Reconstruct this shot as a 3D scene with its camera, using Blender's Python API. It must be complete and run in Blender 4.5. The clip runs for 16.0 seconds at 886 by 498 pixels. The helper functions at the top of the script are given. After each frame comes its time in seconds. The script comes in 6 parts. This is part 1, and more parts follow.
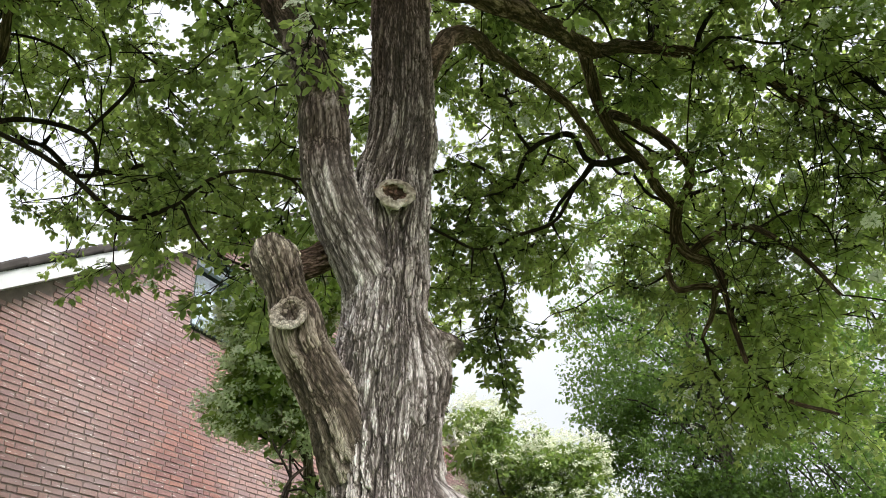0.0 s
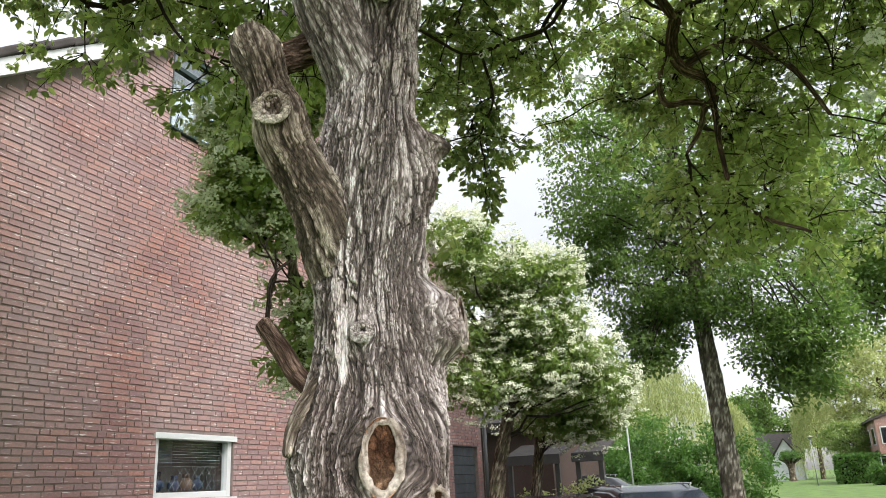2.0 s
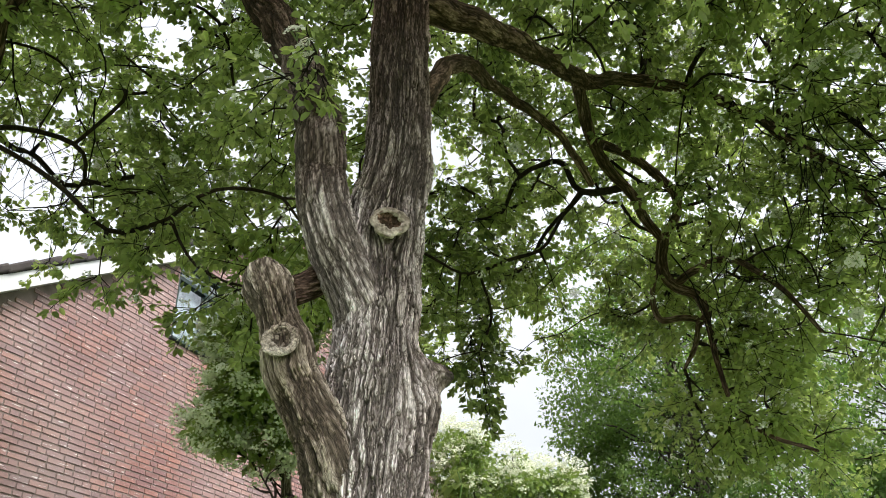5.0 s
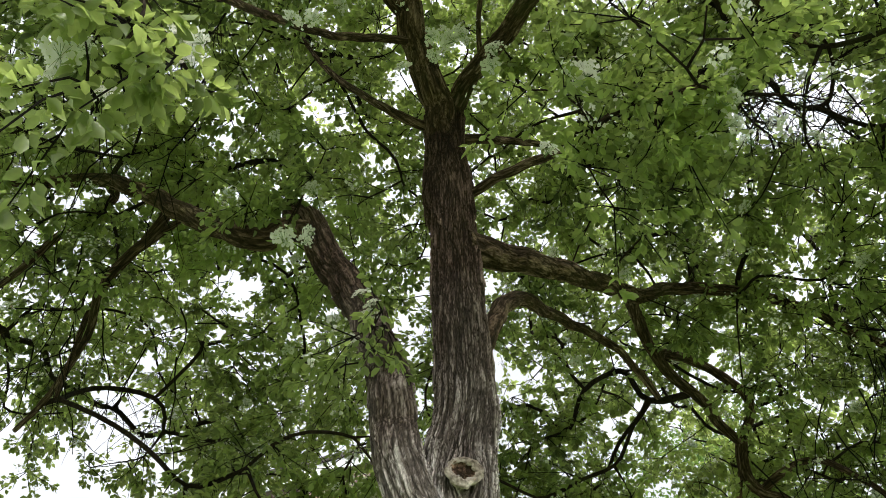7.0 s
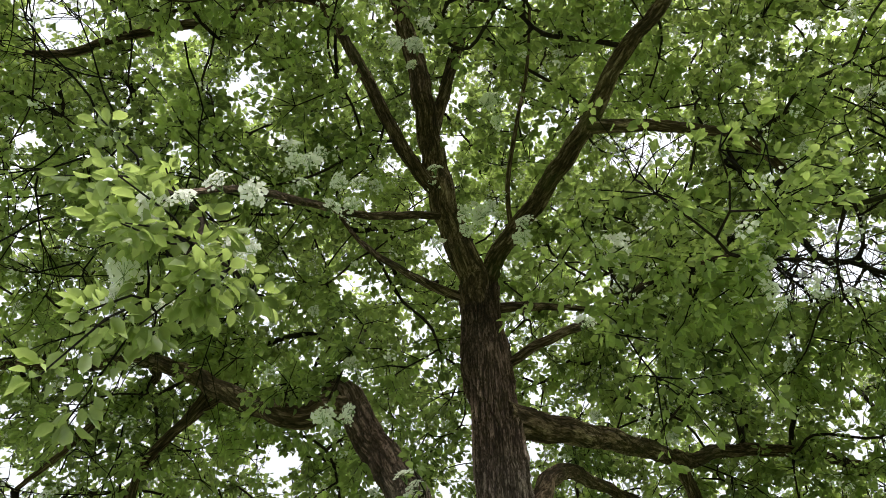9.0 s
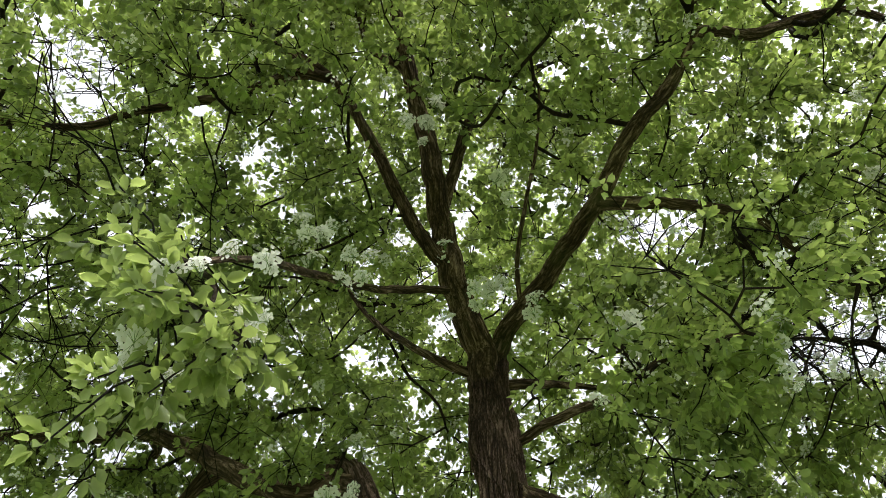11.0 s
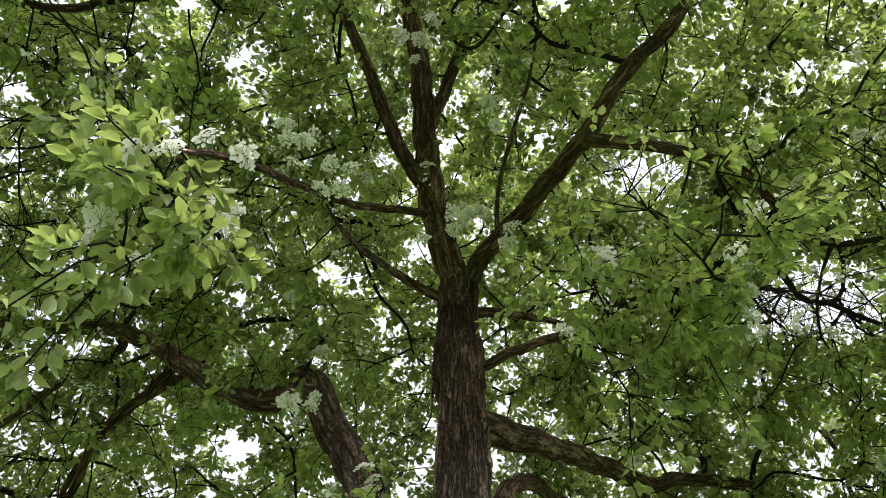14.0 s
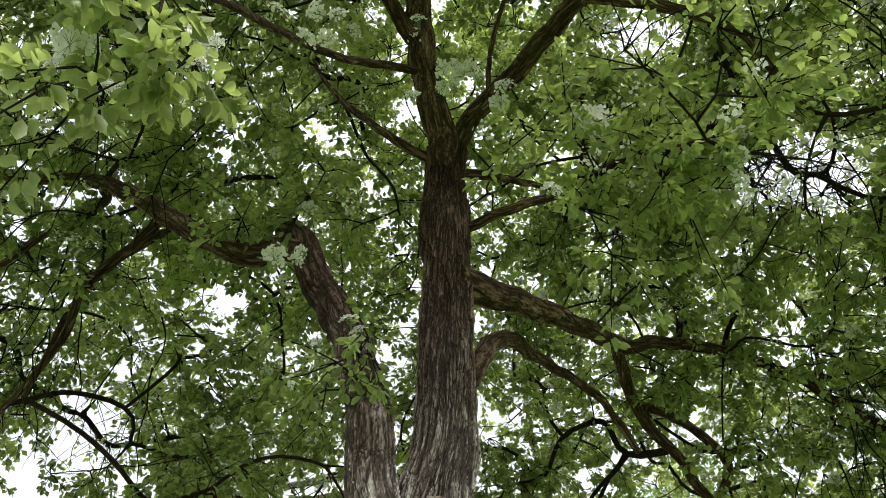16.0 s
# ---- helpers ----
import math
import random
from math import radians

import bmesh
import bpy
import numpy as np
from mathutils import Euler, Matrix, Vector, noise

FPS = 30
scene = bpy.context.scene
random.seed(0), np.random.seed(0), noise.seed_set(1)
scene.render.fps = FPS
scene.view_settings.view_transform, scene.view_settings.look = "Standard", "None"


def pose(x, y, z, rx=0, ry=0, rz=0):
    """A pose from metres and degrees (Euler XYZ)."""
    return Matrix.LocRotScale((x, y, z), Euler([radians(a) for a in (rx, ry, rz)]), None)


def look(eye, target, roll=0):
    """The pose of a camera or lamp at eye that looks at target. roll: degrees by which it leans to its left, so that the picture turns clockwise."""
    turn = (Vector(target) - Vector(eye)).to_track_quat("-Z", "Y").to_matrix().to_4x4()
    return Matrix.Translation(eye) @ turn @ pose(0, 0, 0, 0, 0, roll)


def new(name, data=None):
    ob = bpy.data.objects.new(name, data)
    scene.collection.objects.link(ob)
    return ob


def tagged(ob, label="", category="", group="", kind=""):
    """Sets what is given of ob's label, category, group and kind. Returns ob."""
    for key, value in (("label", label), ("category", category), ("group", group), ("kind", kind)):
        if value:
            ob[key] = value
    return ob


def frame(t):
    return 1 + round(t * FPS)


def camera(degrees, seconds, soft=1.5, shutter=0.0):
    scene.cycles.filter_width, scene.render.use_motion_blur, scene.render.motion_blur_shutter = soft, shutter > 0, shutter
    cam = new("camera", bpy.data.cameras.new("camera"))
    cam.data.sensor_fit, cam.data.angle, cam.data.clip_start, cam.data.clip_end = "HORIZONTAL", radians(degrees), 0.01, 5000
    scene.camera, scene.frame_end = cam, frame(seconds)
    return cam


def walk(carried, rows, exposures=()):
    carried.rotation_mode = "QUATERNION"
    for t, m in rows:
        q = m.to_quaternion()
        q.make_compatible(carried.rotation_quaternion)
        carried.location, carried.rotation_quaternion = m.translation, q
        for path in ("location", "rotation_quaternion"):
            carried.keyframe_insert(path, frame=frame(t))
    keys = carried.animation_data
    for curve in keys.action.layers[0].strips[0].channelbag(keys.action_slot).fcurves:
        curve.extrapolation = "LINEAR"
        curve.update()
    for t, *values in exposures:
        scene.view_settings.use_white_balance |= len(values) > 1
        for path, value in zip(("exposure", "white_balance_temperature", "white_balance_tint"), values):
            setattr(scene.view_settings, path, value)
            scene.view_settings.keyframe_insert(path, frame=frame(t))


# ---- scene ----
cam = camera(59.8, 16.0, soft=0.45)
PATH = [
    (0, (0.019, 0.019, 1.503), (-0.647, 1.598, 2.533), -4.5),
    (0.5, (0.01, 0.042, 1.487), (-0.696, 1.731, 2.292), -3.9),
    (1, (0.006, 0.059, 1.482), (-0.723, 1.803, 2.136), -3.6),
    (1.5, (0.005, 0.052, 1.481), (-0.729, 1.816, 2.072), -3.2),
    (2, (-0.009, 0.053, 1.487), (-0.739, 1.82, 2.075), -2.8),
    (2.5, (-0.009, 0.041, 1.488), (-0.732, 1.799, 2.108), -2.6),
    (3, (-0.007, 0.025, 1.49), (-0.714, 1.766, 2.176), -2.4),
    (5.5, (0.016, -0.057, 1.543), (-0.587, 1.447, 2.716), -3.9),
    (6, (0.04, -0.113, 1.551), (-0.559, 1.303, 2.831), -4.6),
    (6.5, (0.062, -0.153, 1.561), (-0.531, 1.163, 2.945), -5.3),
    (7, (0.075, -0.199, 1.568), (-0.505, 1.023, 3.041), -5.8),
    (7.5, (0.102, -0.223, 1.572), (-0.463, 0.908, 3.122), -6.0),
    (8, (0.11, -0.24, 1.575), (-0.426, 0.805, 3.194), -6.3),
    (8.5, (0.108, -0.261, 1.578), (-0.395, 0.711, 3.252), -6.4),
    (9, (0.1, -0.272, 1.588), (-0.372, 0.637, 3.306), -6.4),
    (9.5, (0.094, -0.266, 1.589), (-0.351, 0.588, 3.342), -6.2),
    (10, (0.086, -0.268, 1.593), (-0.337, 0.548, 3.369), -6.1),
    (12.5, (0.071, -0.257, 1.6), (-0.278, 0.464, 3.433), -5.0),
    (13, (0.066, -0.244, 1.6), (-0.304, 0.529, 3.407), -3.8),
    (13.5, (0.059, -0.236, 1.602), (-0.337, 0.612, 3.37), -3.3),
    (14, (0.059, -0.23, 1.599), (-0.362, 0.69, 3.325), -2.8),
    (14.5, (0.061, -0.221, 1.599), (-0.385, 0.77, 3.278), -2.4),
    (15, (0.056, -0.213, 1.597), (-0.417, 0.849, 3.224), -2.2),
    (15.5, (0.048, -0.208, 1.603), (-0.448, 0.92, 3.178), -2.3),
    (16, (0.038, -0.179, 1.594), (-0.48, 0.999, 3.125), -1.9),
]
walk(cam, [(t, look(eye, target, roll)) for t, eye, target, roll in PATH])

# ---------------------------------------------------------------- light
scene.view_settings.exposure = 1.30
SUN_ELEV, SUN_AZ = 43.0, 120.0
world = bpy.data.worlds.new("sky")
scene.world = world
world.use_nodes = True
wn, wl = world.node_tree.nodes, world.node_tree.links
sky = wn.new("ShaderNodeTexSky")
sky.sky_type, sky.sun_disc = "NISHITA", False
sky.sun_elevation, sky.sun_rotation = radians(SUN_ELEV), radians(SUN_AZ)
sky.air_density, sky.dust_density, sky.ozone_density = 1.0, 1.5, 0.6
pale = wn.new("ShaderNodeHueSaturation")
pale.inputs["Saturation"].default_value = 0.18
wl.new(sky.outputs[0], pale.inputs["Color"])
# soft grey clouds
cloud, cloud_tone, cloudy = wn.new("ShaderNodeTexNoise"), wn.new("ShaderNodeMapRange"), wn.new("ShaderNodeVectorMath")
cloud.inputs["Scale"].default_value, cloud.inputs["Detail"].default_value = 2.6, 5.0
cloud_tone.inputs["From Min"].default_value, cloud_tone.inputs["From Max"].default_value = 0.34, 0.62
cloud_tone.inputs["To Min"].default_value, cloud_tone.inputs["To Max"].default_value = 0.88, 1.12
cloudy.operation = "SCALE"
sky_way, sky_parts, zenith, both = wn.new("ShaderNodeTexCoord"), wn.new("ShaderNodeSeparateXYZ"), wn.new("ShaderNodeMapRange"), wn.new("ShaderNodeMath")
wl.new(sky_way.outputs["Generated"], cloud.inputs["Vector"])
# an overcast sky is brightest overhead
zenith.inputs["From Min"].default_value, zenith.inputs["From Max"].default_value = 0.3, 0.8
zenith.inputs["To Min"].default_value, zenith.inputs["To Max"].default_value = 0.60, 1.70
both.operation = "MULTIPLY"
wl.new(sky_way.outputs["Generated"], sky_parts.inputs[0])
wl.new(sky_parts.outputs["Z"], zenith.inputs["Value"])
wl.new(zenith.outputs[0], both.inputs[0])
wl.new(cloud_tone.outputs[0], both.inputs[1])
wl.new(cloud.outputs["Fac"], cloud_tone.inputs["Value"])
wl.new(pale.outputs[0], cloudy.inputs[0])
wl.new(both.outputs[0], cloudy.inputs["Scale"])
wl.new(cloudy.outputs[0], wn["Background"].inputs["Color"])
wn["Background"].inputs["Strength"].default_value = 0.150
sun = new("sun", bpy.data.lights.new("sun", "SUN"))
sun.data.energy, sun.data.angle, sun.data.color = 1.5, radians(30), (1.0, 0.97, 0.92)
sa, se = radians(SUN_AZ), radians(SUN_ELEV)
sun.matrix_world = look((0, 0, 30), (-math.sin(sa) * math.cos(se) * 10, -math.cos(sa) * math.cos(se) * 10, 30 - math.sin(se) * 10))


# ---------------------------------------------------------------- materials
def mat(name, build):
    m = bpy.data.materials.new(name)
    m.use_nodes = True
    nt = m.node_tree
    build(nt, nt.nodes["Principled BSDF"])
    return m


def node(nt, kind, **values):
    n = nt.nodes.new("ShaderNode" + kind)
    for key, value in values.items():
        n.inputs[key].default_value = value
    return n


def coords(nt, scale=(1, 1, 1)):
    tc = nt.nodes.new("ShaderNodeTexCoord")
    mp = node(nt, "Mapping", Scale=scale)
    nt.links.new(tc.outputs["Object"], mp.inputs["Vector"])
    return mp.outputs[0]


def along(nt, scale):
    """Places on a stem, unrolled so that the third axis runs along it."""
    at = nt.nodes.new("ShaderNodeAttribute")
    at.attribute_name = "grain"
    mp = node(nt, "Mapping", Scale=scale)
    nt.links.new(at.outputs["Vector"], mp.inputs["Vector"])
    return mp.outputs[0]


def noise_tex(nt, scale, detail=4.0, stretch=(1, 1, 1), rough=0.55, stem=False):
    n = node(nt, "TexNoise", Scale=scale, Detail=detail, Roughness=rough)
    nt.links.new(along(nt, stretch) if stem else coords(nt, stretch), n.inputs["Vector"])
    return n.outputs["Fac"]


def ramp(nt, fac, stops):
    r = nt.nodes.new("ShaderNodeValToRGB")
    el = r.color_ramp.elements
    while len(el) < len(stops):
        el.new(0.5)
    for e, (p, c) in zip(el, stops):
        e.position, e.color = p, (*c, 1)
    nt.links.new(fac, r.inputs[0])
    return r.outputs[0]


def mixed(nt, fac, a, b, mode="MIX"):
    m = nt.nodes.new("ShaderNodeMix")
    m.data_type, m.blend_type = "RGBA", mode
    for slot, v in ((0, fac), (6, a), (7, b)):
        if isinstance(v, (int, float)):
            m.inputs[slot].default_value = v
        elif isinstance(v, tuple):
            m.inputs[slot].default_value = (*v, 1)
        else:
            nt.links.new(v, m.inputs[slot])
    return m.outputs[2]


def bump(nt, bsdf, height, strength=0.5, distance=0.01):
    b = node(nt, "Bump", Strength=strength, Distance=distance)
    nt.links.new(height, b.inputs["Height"])
    nt.links.new(b.outputs[0], bsdf.inputs["Normal"])


def plain(name, color, rough=0.6, metal=0.0, wear=0.12, grain=40.0, bumps=0.15):
    def build(nt, p):
        f = noise_tex(nt, grain * 0.08, 5)
        dark = tuple(c * (1 - wear * 2) for c in color)
        nt.links.new(ramp(nt, f, [(0.3, dark), (0.7, color)]), p.inputs["Base Color"])
        p.inputs["Roughness"].default_value = rough
        p.inputs["Metallic"].default_value = metal
        if bumps:
            bump(nt, p, noise_tex(nt, grain, 3), bumps, 0.004)
    return mat(name, build)


def node_color(nt, scale):
    n = node(nt, "TexNoise", Scale=scale, Detail=3.0)
    nt.links.new(along(nt, (1, 1, 0.4)), n.inputs["Vector"])
    return n.outputs["Color"]


def bark_material(name, pale_c, mid_c, dark_c, moss=0.0, young=None, cracks=0.58):
    def build(nt, p):
        big = noise_tex(nt, 5.0, 6, (1, 1, 0.35))
        fine = noise_tex(nt, 75.0, 6, (1, 1, 0.13), 0.75, True)
        c = ramp(nt, big, [(0.32, dark_c), (0.48, mid_c), (0.66, pale_c)])
        c = mixed(nt, 0.62, c, ramp(nt, fine, [(0.36, (0.20, 0.17, 0.155)), (0.49, (0.88, 0.86, 0.85)), (0.64, (1.45, 1.44, 1.44))]), "MULTIPLY")
        # low values: brown inner bark and cleft shade, both put into the colour
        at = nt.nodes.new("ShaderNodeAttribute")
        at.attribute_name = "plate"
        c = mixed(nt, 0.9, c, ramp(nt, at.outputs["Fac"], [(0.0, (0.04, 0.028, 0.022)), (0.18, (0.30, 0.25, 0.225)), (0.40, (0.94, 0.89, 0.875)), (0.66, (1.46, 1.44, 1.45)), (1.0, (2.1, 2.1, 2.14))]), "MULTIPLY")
        # multiplies the bark darker and browner from 2.7 m up to 3.9 m
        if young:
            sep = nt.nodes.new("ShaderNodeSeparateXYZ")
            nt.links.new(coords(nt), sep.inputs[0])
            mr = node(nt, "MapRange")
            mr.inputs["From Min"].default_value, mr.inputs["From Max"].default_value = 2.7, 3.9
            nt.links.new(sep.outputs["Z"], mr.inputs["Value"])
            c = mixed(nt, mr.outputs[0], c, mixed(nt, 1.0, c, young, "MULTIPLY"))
        # fine crack lines, their shade painted into the colour
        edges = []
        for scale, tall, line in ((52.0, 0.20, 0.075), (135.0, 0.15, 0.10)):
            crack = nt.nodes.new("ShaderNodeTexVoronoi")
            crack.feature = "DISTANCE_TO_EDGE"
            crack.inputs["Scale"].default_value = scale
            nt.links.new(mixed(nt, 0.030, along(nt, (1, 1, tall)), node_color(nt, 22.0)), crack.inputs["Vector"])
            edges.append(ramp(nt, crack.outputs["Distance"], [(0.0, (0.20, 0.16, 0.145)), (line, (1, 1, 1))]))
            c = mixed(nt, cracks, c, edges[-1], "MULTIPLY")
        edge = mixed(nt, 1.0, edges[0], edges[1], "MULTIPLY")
        if moss:
            green = noise_tex(nt, 3.2, 5)
            c = mixed(nt, ramp(nt, green, [(0.56, (0, 0, 0)), (0.74, (moss, moss, moss))]), c, (0.10, 0.11, 0.045))
        nt.links.new(c, p.inputs["Base Color"])
        p.inputs["Roughness"].default_value = 0.9
        p.inputs["Specular IOR Level"].default_value = 0.2
        bump(nt, p, mixed(nt, 0.5 if cracks else 0.0, fine, edge, "MULTIPLY"), 1.0 if cracks else 0.6, 0.010)
    return mat(name, build)


def leaf_material(name, low, high, glow, rough=0.45, gloss=0.35, through_part=0.42):
    def build(nt, p):
        g = nt.nodes.new("ShaderNodeNewGeometry")
        c = ramp(nt, g.outputs["Random Per Island"], [(0.0, low), (0.6, tuple((a + b) / 2 for a, b in zip(low, high))), (1.0, high)])
        c2 = mixed(nt, ramp(nt, noise_tex(nt, 0.9, 2), [(0.35, (0, 0, 0)), (0.7, (0.6, 0.6, 0.6))]), c, tuple(x * 1.25 for x in high))
        nt.links.new(c2, p.inputs["Base Color"])
        p.inputs["Roughness"].default_value = rough
        p.inputs["Specular IOR Level"].default_value = gloss
        tr = nt.nodes.new("ShaderNodeBsdfTranslucent")
        nt.links.new(mixed(nt, 1.0, c2, glow, "MULTIPLY"), tr.inputs["Color"])
        mx = node(nt, "MixShader", Fac=through_part)
        nt.links.new(p.outputs[0], mx.inputs[1])
        nt.links.new(tr.outputs[0], mx.inputs[2])
        nt.links.new(mx.outputs[0], nt.nodes["Material Output"].inputs["Surface"])
    return mat(name, build)


def brick_material(name, tones, white=0.8):
    def build(nt, p):
        info = nt.nodes.new("ShaderNodeObjectInfo")
        g = nt.nodes.new("ShaderNodeNewGeometry")
        add = nt.nodes.new("ShaderNodeMath")
        add.operation = "ADD"
        nt.links.new(info.outputs["Random"], add.inputs[0])
        nt.links.new(g.outputs["Random Per Island"], add.inputs[1])
        fr = nt.nodes.new("ShaderNodeMath")
        fr.operation = "FRACT"
        nt.links.new(add.outputs[0], fr.inputs[0])
        n = len(tones)
        c = ramp(nt, fr.outputs[0], [(i / max(1, n - 1), t) for i, t in enumerate(tones)])
        tc = nt.nodes.new("ShaderNodeNewGeometry")
        pos = node(nt, "Mapping", Scale=(1, 1, 1))
        nt.links.new(tc.outputs["Position"], pos.inputs["Vector"])
        def tex(scale, stretch, detail=4.0):
            mp = node(nt, "Mapping", Scale=stretch)
            nt.links.new(tc.outputs["Position"], mp.inputs["Vector"])
            t = node(nt, "TexNoise", Scale=scale, Detail=detail)
            nt.links.new(mp.outputs[0], t.inputs["Vector"])
            return t.outputs["Fac"]
        c = mixed(nt, 0.55, c, ramp(nt, tex(38, (1, 1, 1.6), 5), [(0.3, (0.55, 0.5, 0.5)), (0.7, (1.25, 1.2, 1.2))]), "MULTIPLY")
        c = mixed(nt, ramp(nt, tex(0.7, (1, 1, 1), 3), [(0.38, (0, 0, 0)), (0.66, (0.6 * white, 0.6 * white, 0.6 * white))]), c, (0.40, 0.325, 0.325))
        # thin white streaks: bloom, with glints along brick edges put into the colour
        bloom = tex(9.0, (1, 0.85, 7.5), 3)
        c = mixed(nt, ramp(nt, bloom, [(0.63, (0, 0, 0)), (0.72, (white, white, white))]), c, (0.70, 0.66, 0.64))
        nt.links.new(c, p.inputs["Base Color"])
        p.inputs["Roughness"].default_value = 0.72
        bump(nt, p, tex(70, (1, 1, 1), 4), 0.5, 0.004)
    return mat(name, build)


def glass_material(name, tint=(0.8, 0.88, 0.9), rough=0.02):
    def build(nt, p):
        p.inputs["Base Color"].default_value = (*tint, 1)
        p.inputs["Roughness"].default_value = rough
        p.inputs["Transmission Weight"].default_value = 1.0
        p.inputs["IOR"].default_value = 1.9
    return mat(name, build)


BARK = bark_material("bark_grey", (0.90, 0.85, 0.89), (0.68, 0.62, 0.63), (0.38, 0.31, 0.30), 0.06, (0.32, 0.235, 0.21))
BARK_MOSS = bark_material("mossy_bark", (0.78, 0.71, 0.66), (0.54, 0.47, 0.41), (0.28, 0.22, 0.185), 0.4)
LAWN_BARK = bark_material("lawn_tree_bark", (0.48, 0.48, 0.42), (0.40, 0.39, 0.33), (0.29, 0.28, 0.23), 0.3, None, 0.25)
BARK_UP = bark_material("bark_brown", (0.40, 0.29, 0.245), (0.28, 0.19, 0.155), (0.17, 0.11, 0.09), 0.35)
TWIG = bark_material("twig_bark", (0.16, 0.125, 0.10), (0.105, 0.08, 0.064), (0.065, 0.05, 0.042))
BARK_FAR = bark_material("far_bark", (0.34, 0.31, 0.25), (0.26, 0.23, 0.18), (0.17, 0.145, 0.11), 0.5)
LEAF = leaf_material("leaf", (0.040, 0.060, 0.026), (0.262, 0.312, 0.140), (2.80, 2.82, 1.72), 0.38, 0.5, 0.51)
LEAF_FAR = leaf_material("lime_leaf", (0.042, 0.078, 0.024), (0.108, 0.165, 0.052), (2.3, 2.4, 1.35), 0.5, 0.3, 0.47)
LEAF_THORN = leaf_material("thorn_leaf", (0.055, 0.095, 0.030), (0.15, 0.205, 0.07), (2.8, 2.7, 1.6))
LEAF_HEDGE = leaf_material("hedge_leaf", (0.024, 0.062, 0.016), (0.075, 0.145, 0.034), (2.4, 2.4, 1.5))
# lighter thorn leaf with cream buds, brightened further for missing sunlight
LEAF_THORN_LIT = leaf_material("thorn_leaf_lit", (0.085, 0.125, 0.042), (0.23, 0.28, 0.10), (2.2, 2.2, 1.6))
LEAF_WILLOW = leaf_material("willow_leaf", (0.19, 0.225, 0.09), (0.33, 0.36, 0.17), (1.8, 1.8, 1.4))
PETAL = leaf_material("petal", (0.86, 0.84, 0.78), (0.93, 0.92, 0.89), (1.0, 1.0, 1.0), 0.6, 0.2, 0.5)
PETAL_CREAM = leaf_material("cream_petal", (0.60, 0.63, 0.46), (0.80, 0.81, 0.68), (1.0, 1.0, 0.95), 0.6, 0.2, 0.4)
STALK = plain("stalk", (0.16, 0.24, 0.07), 0.6)
WOOD_RAW = bark_material("bare_wood", (0.60, 0.40, 0.27), (0.34, 0.175, 0.10), (0.11, 0.05, 0.028), 0.0, None, 0.3)
WOOD_PINK = bark_material("weathered_wood", (0.42, 0.31, 0.25), (0.33, 0.21, 0.16), (0.14, 0.09, 0.07))
CALLUS = bark_material("callus", (0.54, 0.48, 0.445), (0.40, 0.345, 0.31), (0.22, 0.175, 0.15), 0.12, None, 0.0)
BARKS = [BARK, BARK_MOSS, LAWN_BARK, BARK_UP, TWIG, BARK_FAR, WOOD_RAW, WOOD_PINK, CALLUS]
BRICK = brick_material("brick", [(0.225, 0.118, 0.112), (0.30, 0.150, 0.130), (0.245, 0.135, 0.134), (0.345, 0.172, 0.140), (0.205, 0.120, 0.126), (0.28, 0.145, 0.134)])
BRICK_FAR = brick_material("brick_far", [(0.20, 0.10, 0.08), (0.26, 0.135, 0.105)])
# brown brick, its tones lowered to stand for tree shade
BRICK_SHADED = brick_material("brick_shaded", [(0.050, 0.028, 0.022), (0.075, 0.042, 0.033)], 0.0)
MORTAR = plain("mortar", (0.25, 0.195, 0.18), 0.95, 0, 0.2, 120, 0.5)
TILE = plain("roof_tile", (0.055, 0.046, 0.043), 0.9, 0, 0.25, 60, 0.4)
WHITE = plain("white_paint", (0.60, 0.61, 0.62), 0.4, 0, 0.05, 25, 0.05)
GREEN_PAINT = plain("dark_green_paint", (0.012, 0.032, 0.026), 0.3, 0, 0.1, 25, 0.05)
GLASS = glass_material("glass")
# curtain tone paled and blued for the reflection in the attic panes
LACE = plain("lace_curtain", (0.62, 0.66, 0.72), 0.9, 0, 0.35, 90, 0.3)
DARK_WOOD = plain("dark_boards", (0.055, 0.062, 0.072), 0.65, 0, 0.3, 50, 0.5)
ROOM = plain("room_wall", (0.55, 0.47, 0.40), 0.9)
ZINC = plain("dark_pipe", (0.05, 0.05, 0.052), 0.5)
GRASS = plain("grass_soil", (0.115, 0.20, 0.036), 0.95, 0, 0.3, 14, 0.6)
BLADES = leaf_material("grass_blade", (0.07, 0.14, 0.025), (0.15, 0.25, 0.05), (1.8, 1.8, 1.2))
ASPHALT = plain("asphalt", (0.055, 0.055, 0.057), 0.9, 0, 0.2, 120, 0.5)
STEEL = plain("grey_steel", (0.30, 0.31, 0.31), 0.5, 0.2, 0.15)
LAMP_CAP = plain("lamp_hood", (0.45, 0.44, 0.43), 0.4)
CAR_BLACK = plain("car_paint", (0.010, 0.012, 0.016), 0.12, 0.0, 0.05, 5, 0)
CAR_GREY = plain("car_paint_blue_grey", (0.022, 0.028, 0.038), 0.14, 0.0, 0.05, 5, 0)
RUBBER = plain("rubber", (0.02, 0.02, 0.02), 0.8)
CHROME = plain("bright_metal", (0.55, 0.56, 0.57), 0.25, 1.0, 0.05, 10, 0)
CAR_GLASS = plain("tinted_glass", (0.012, 0.015, 0.017), 0.05, 0.0, 0.05, 5, 0)
RED = plain("red_lens", (0.35, 0.012, 0.012), 0.25)
POT_BLUE = plain("blue_glaze", (0.04, 0.07, 0.16), 0.25)
POT_BROWN = plain("brown_glaze", (0.20, 0.11, 0.06), 0.35)
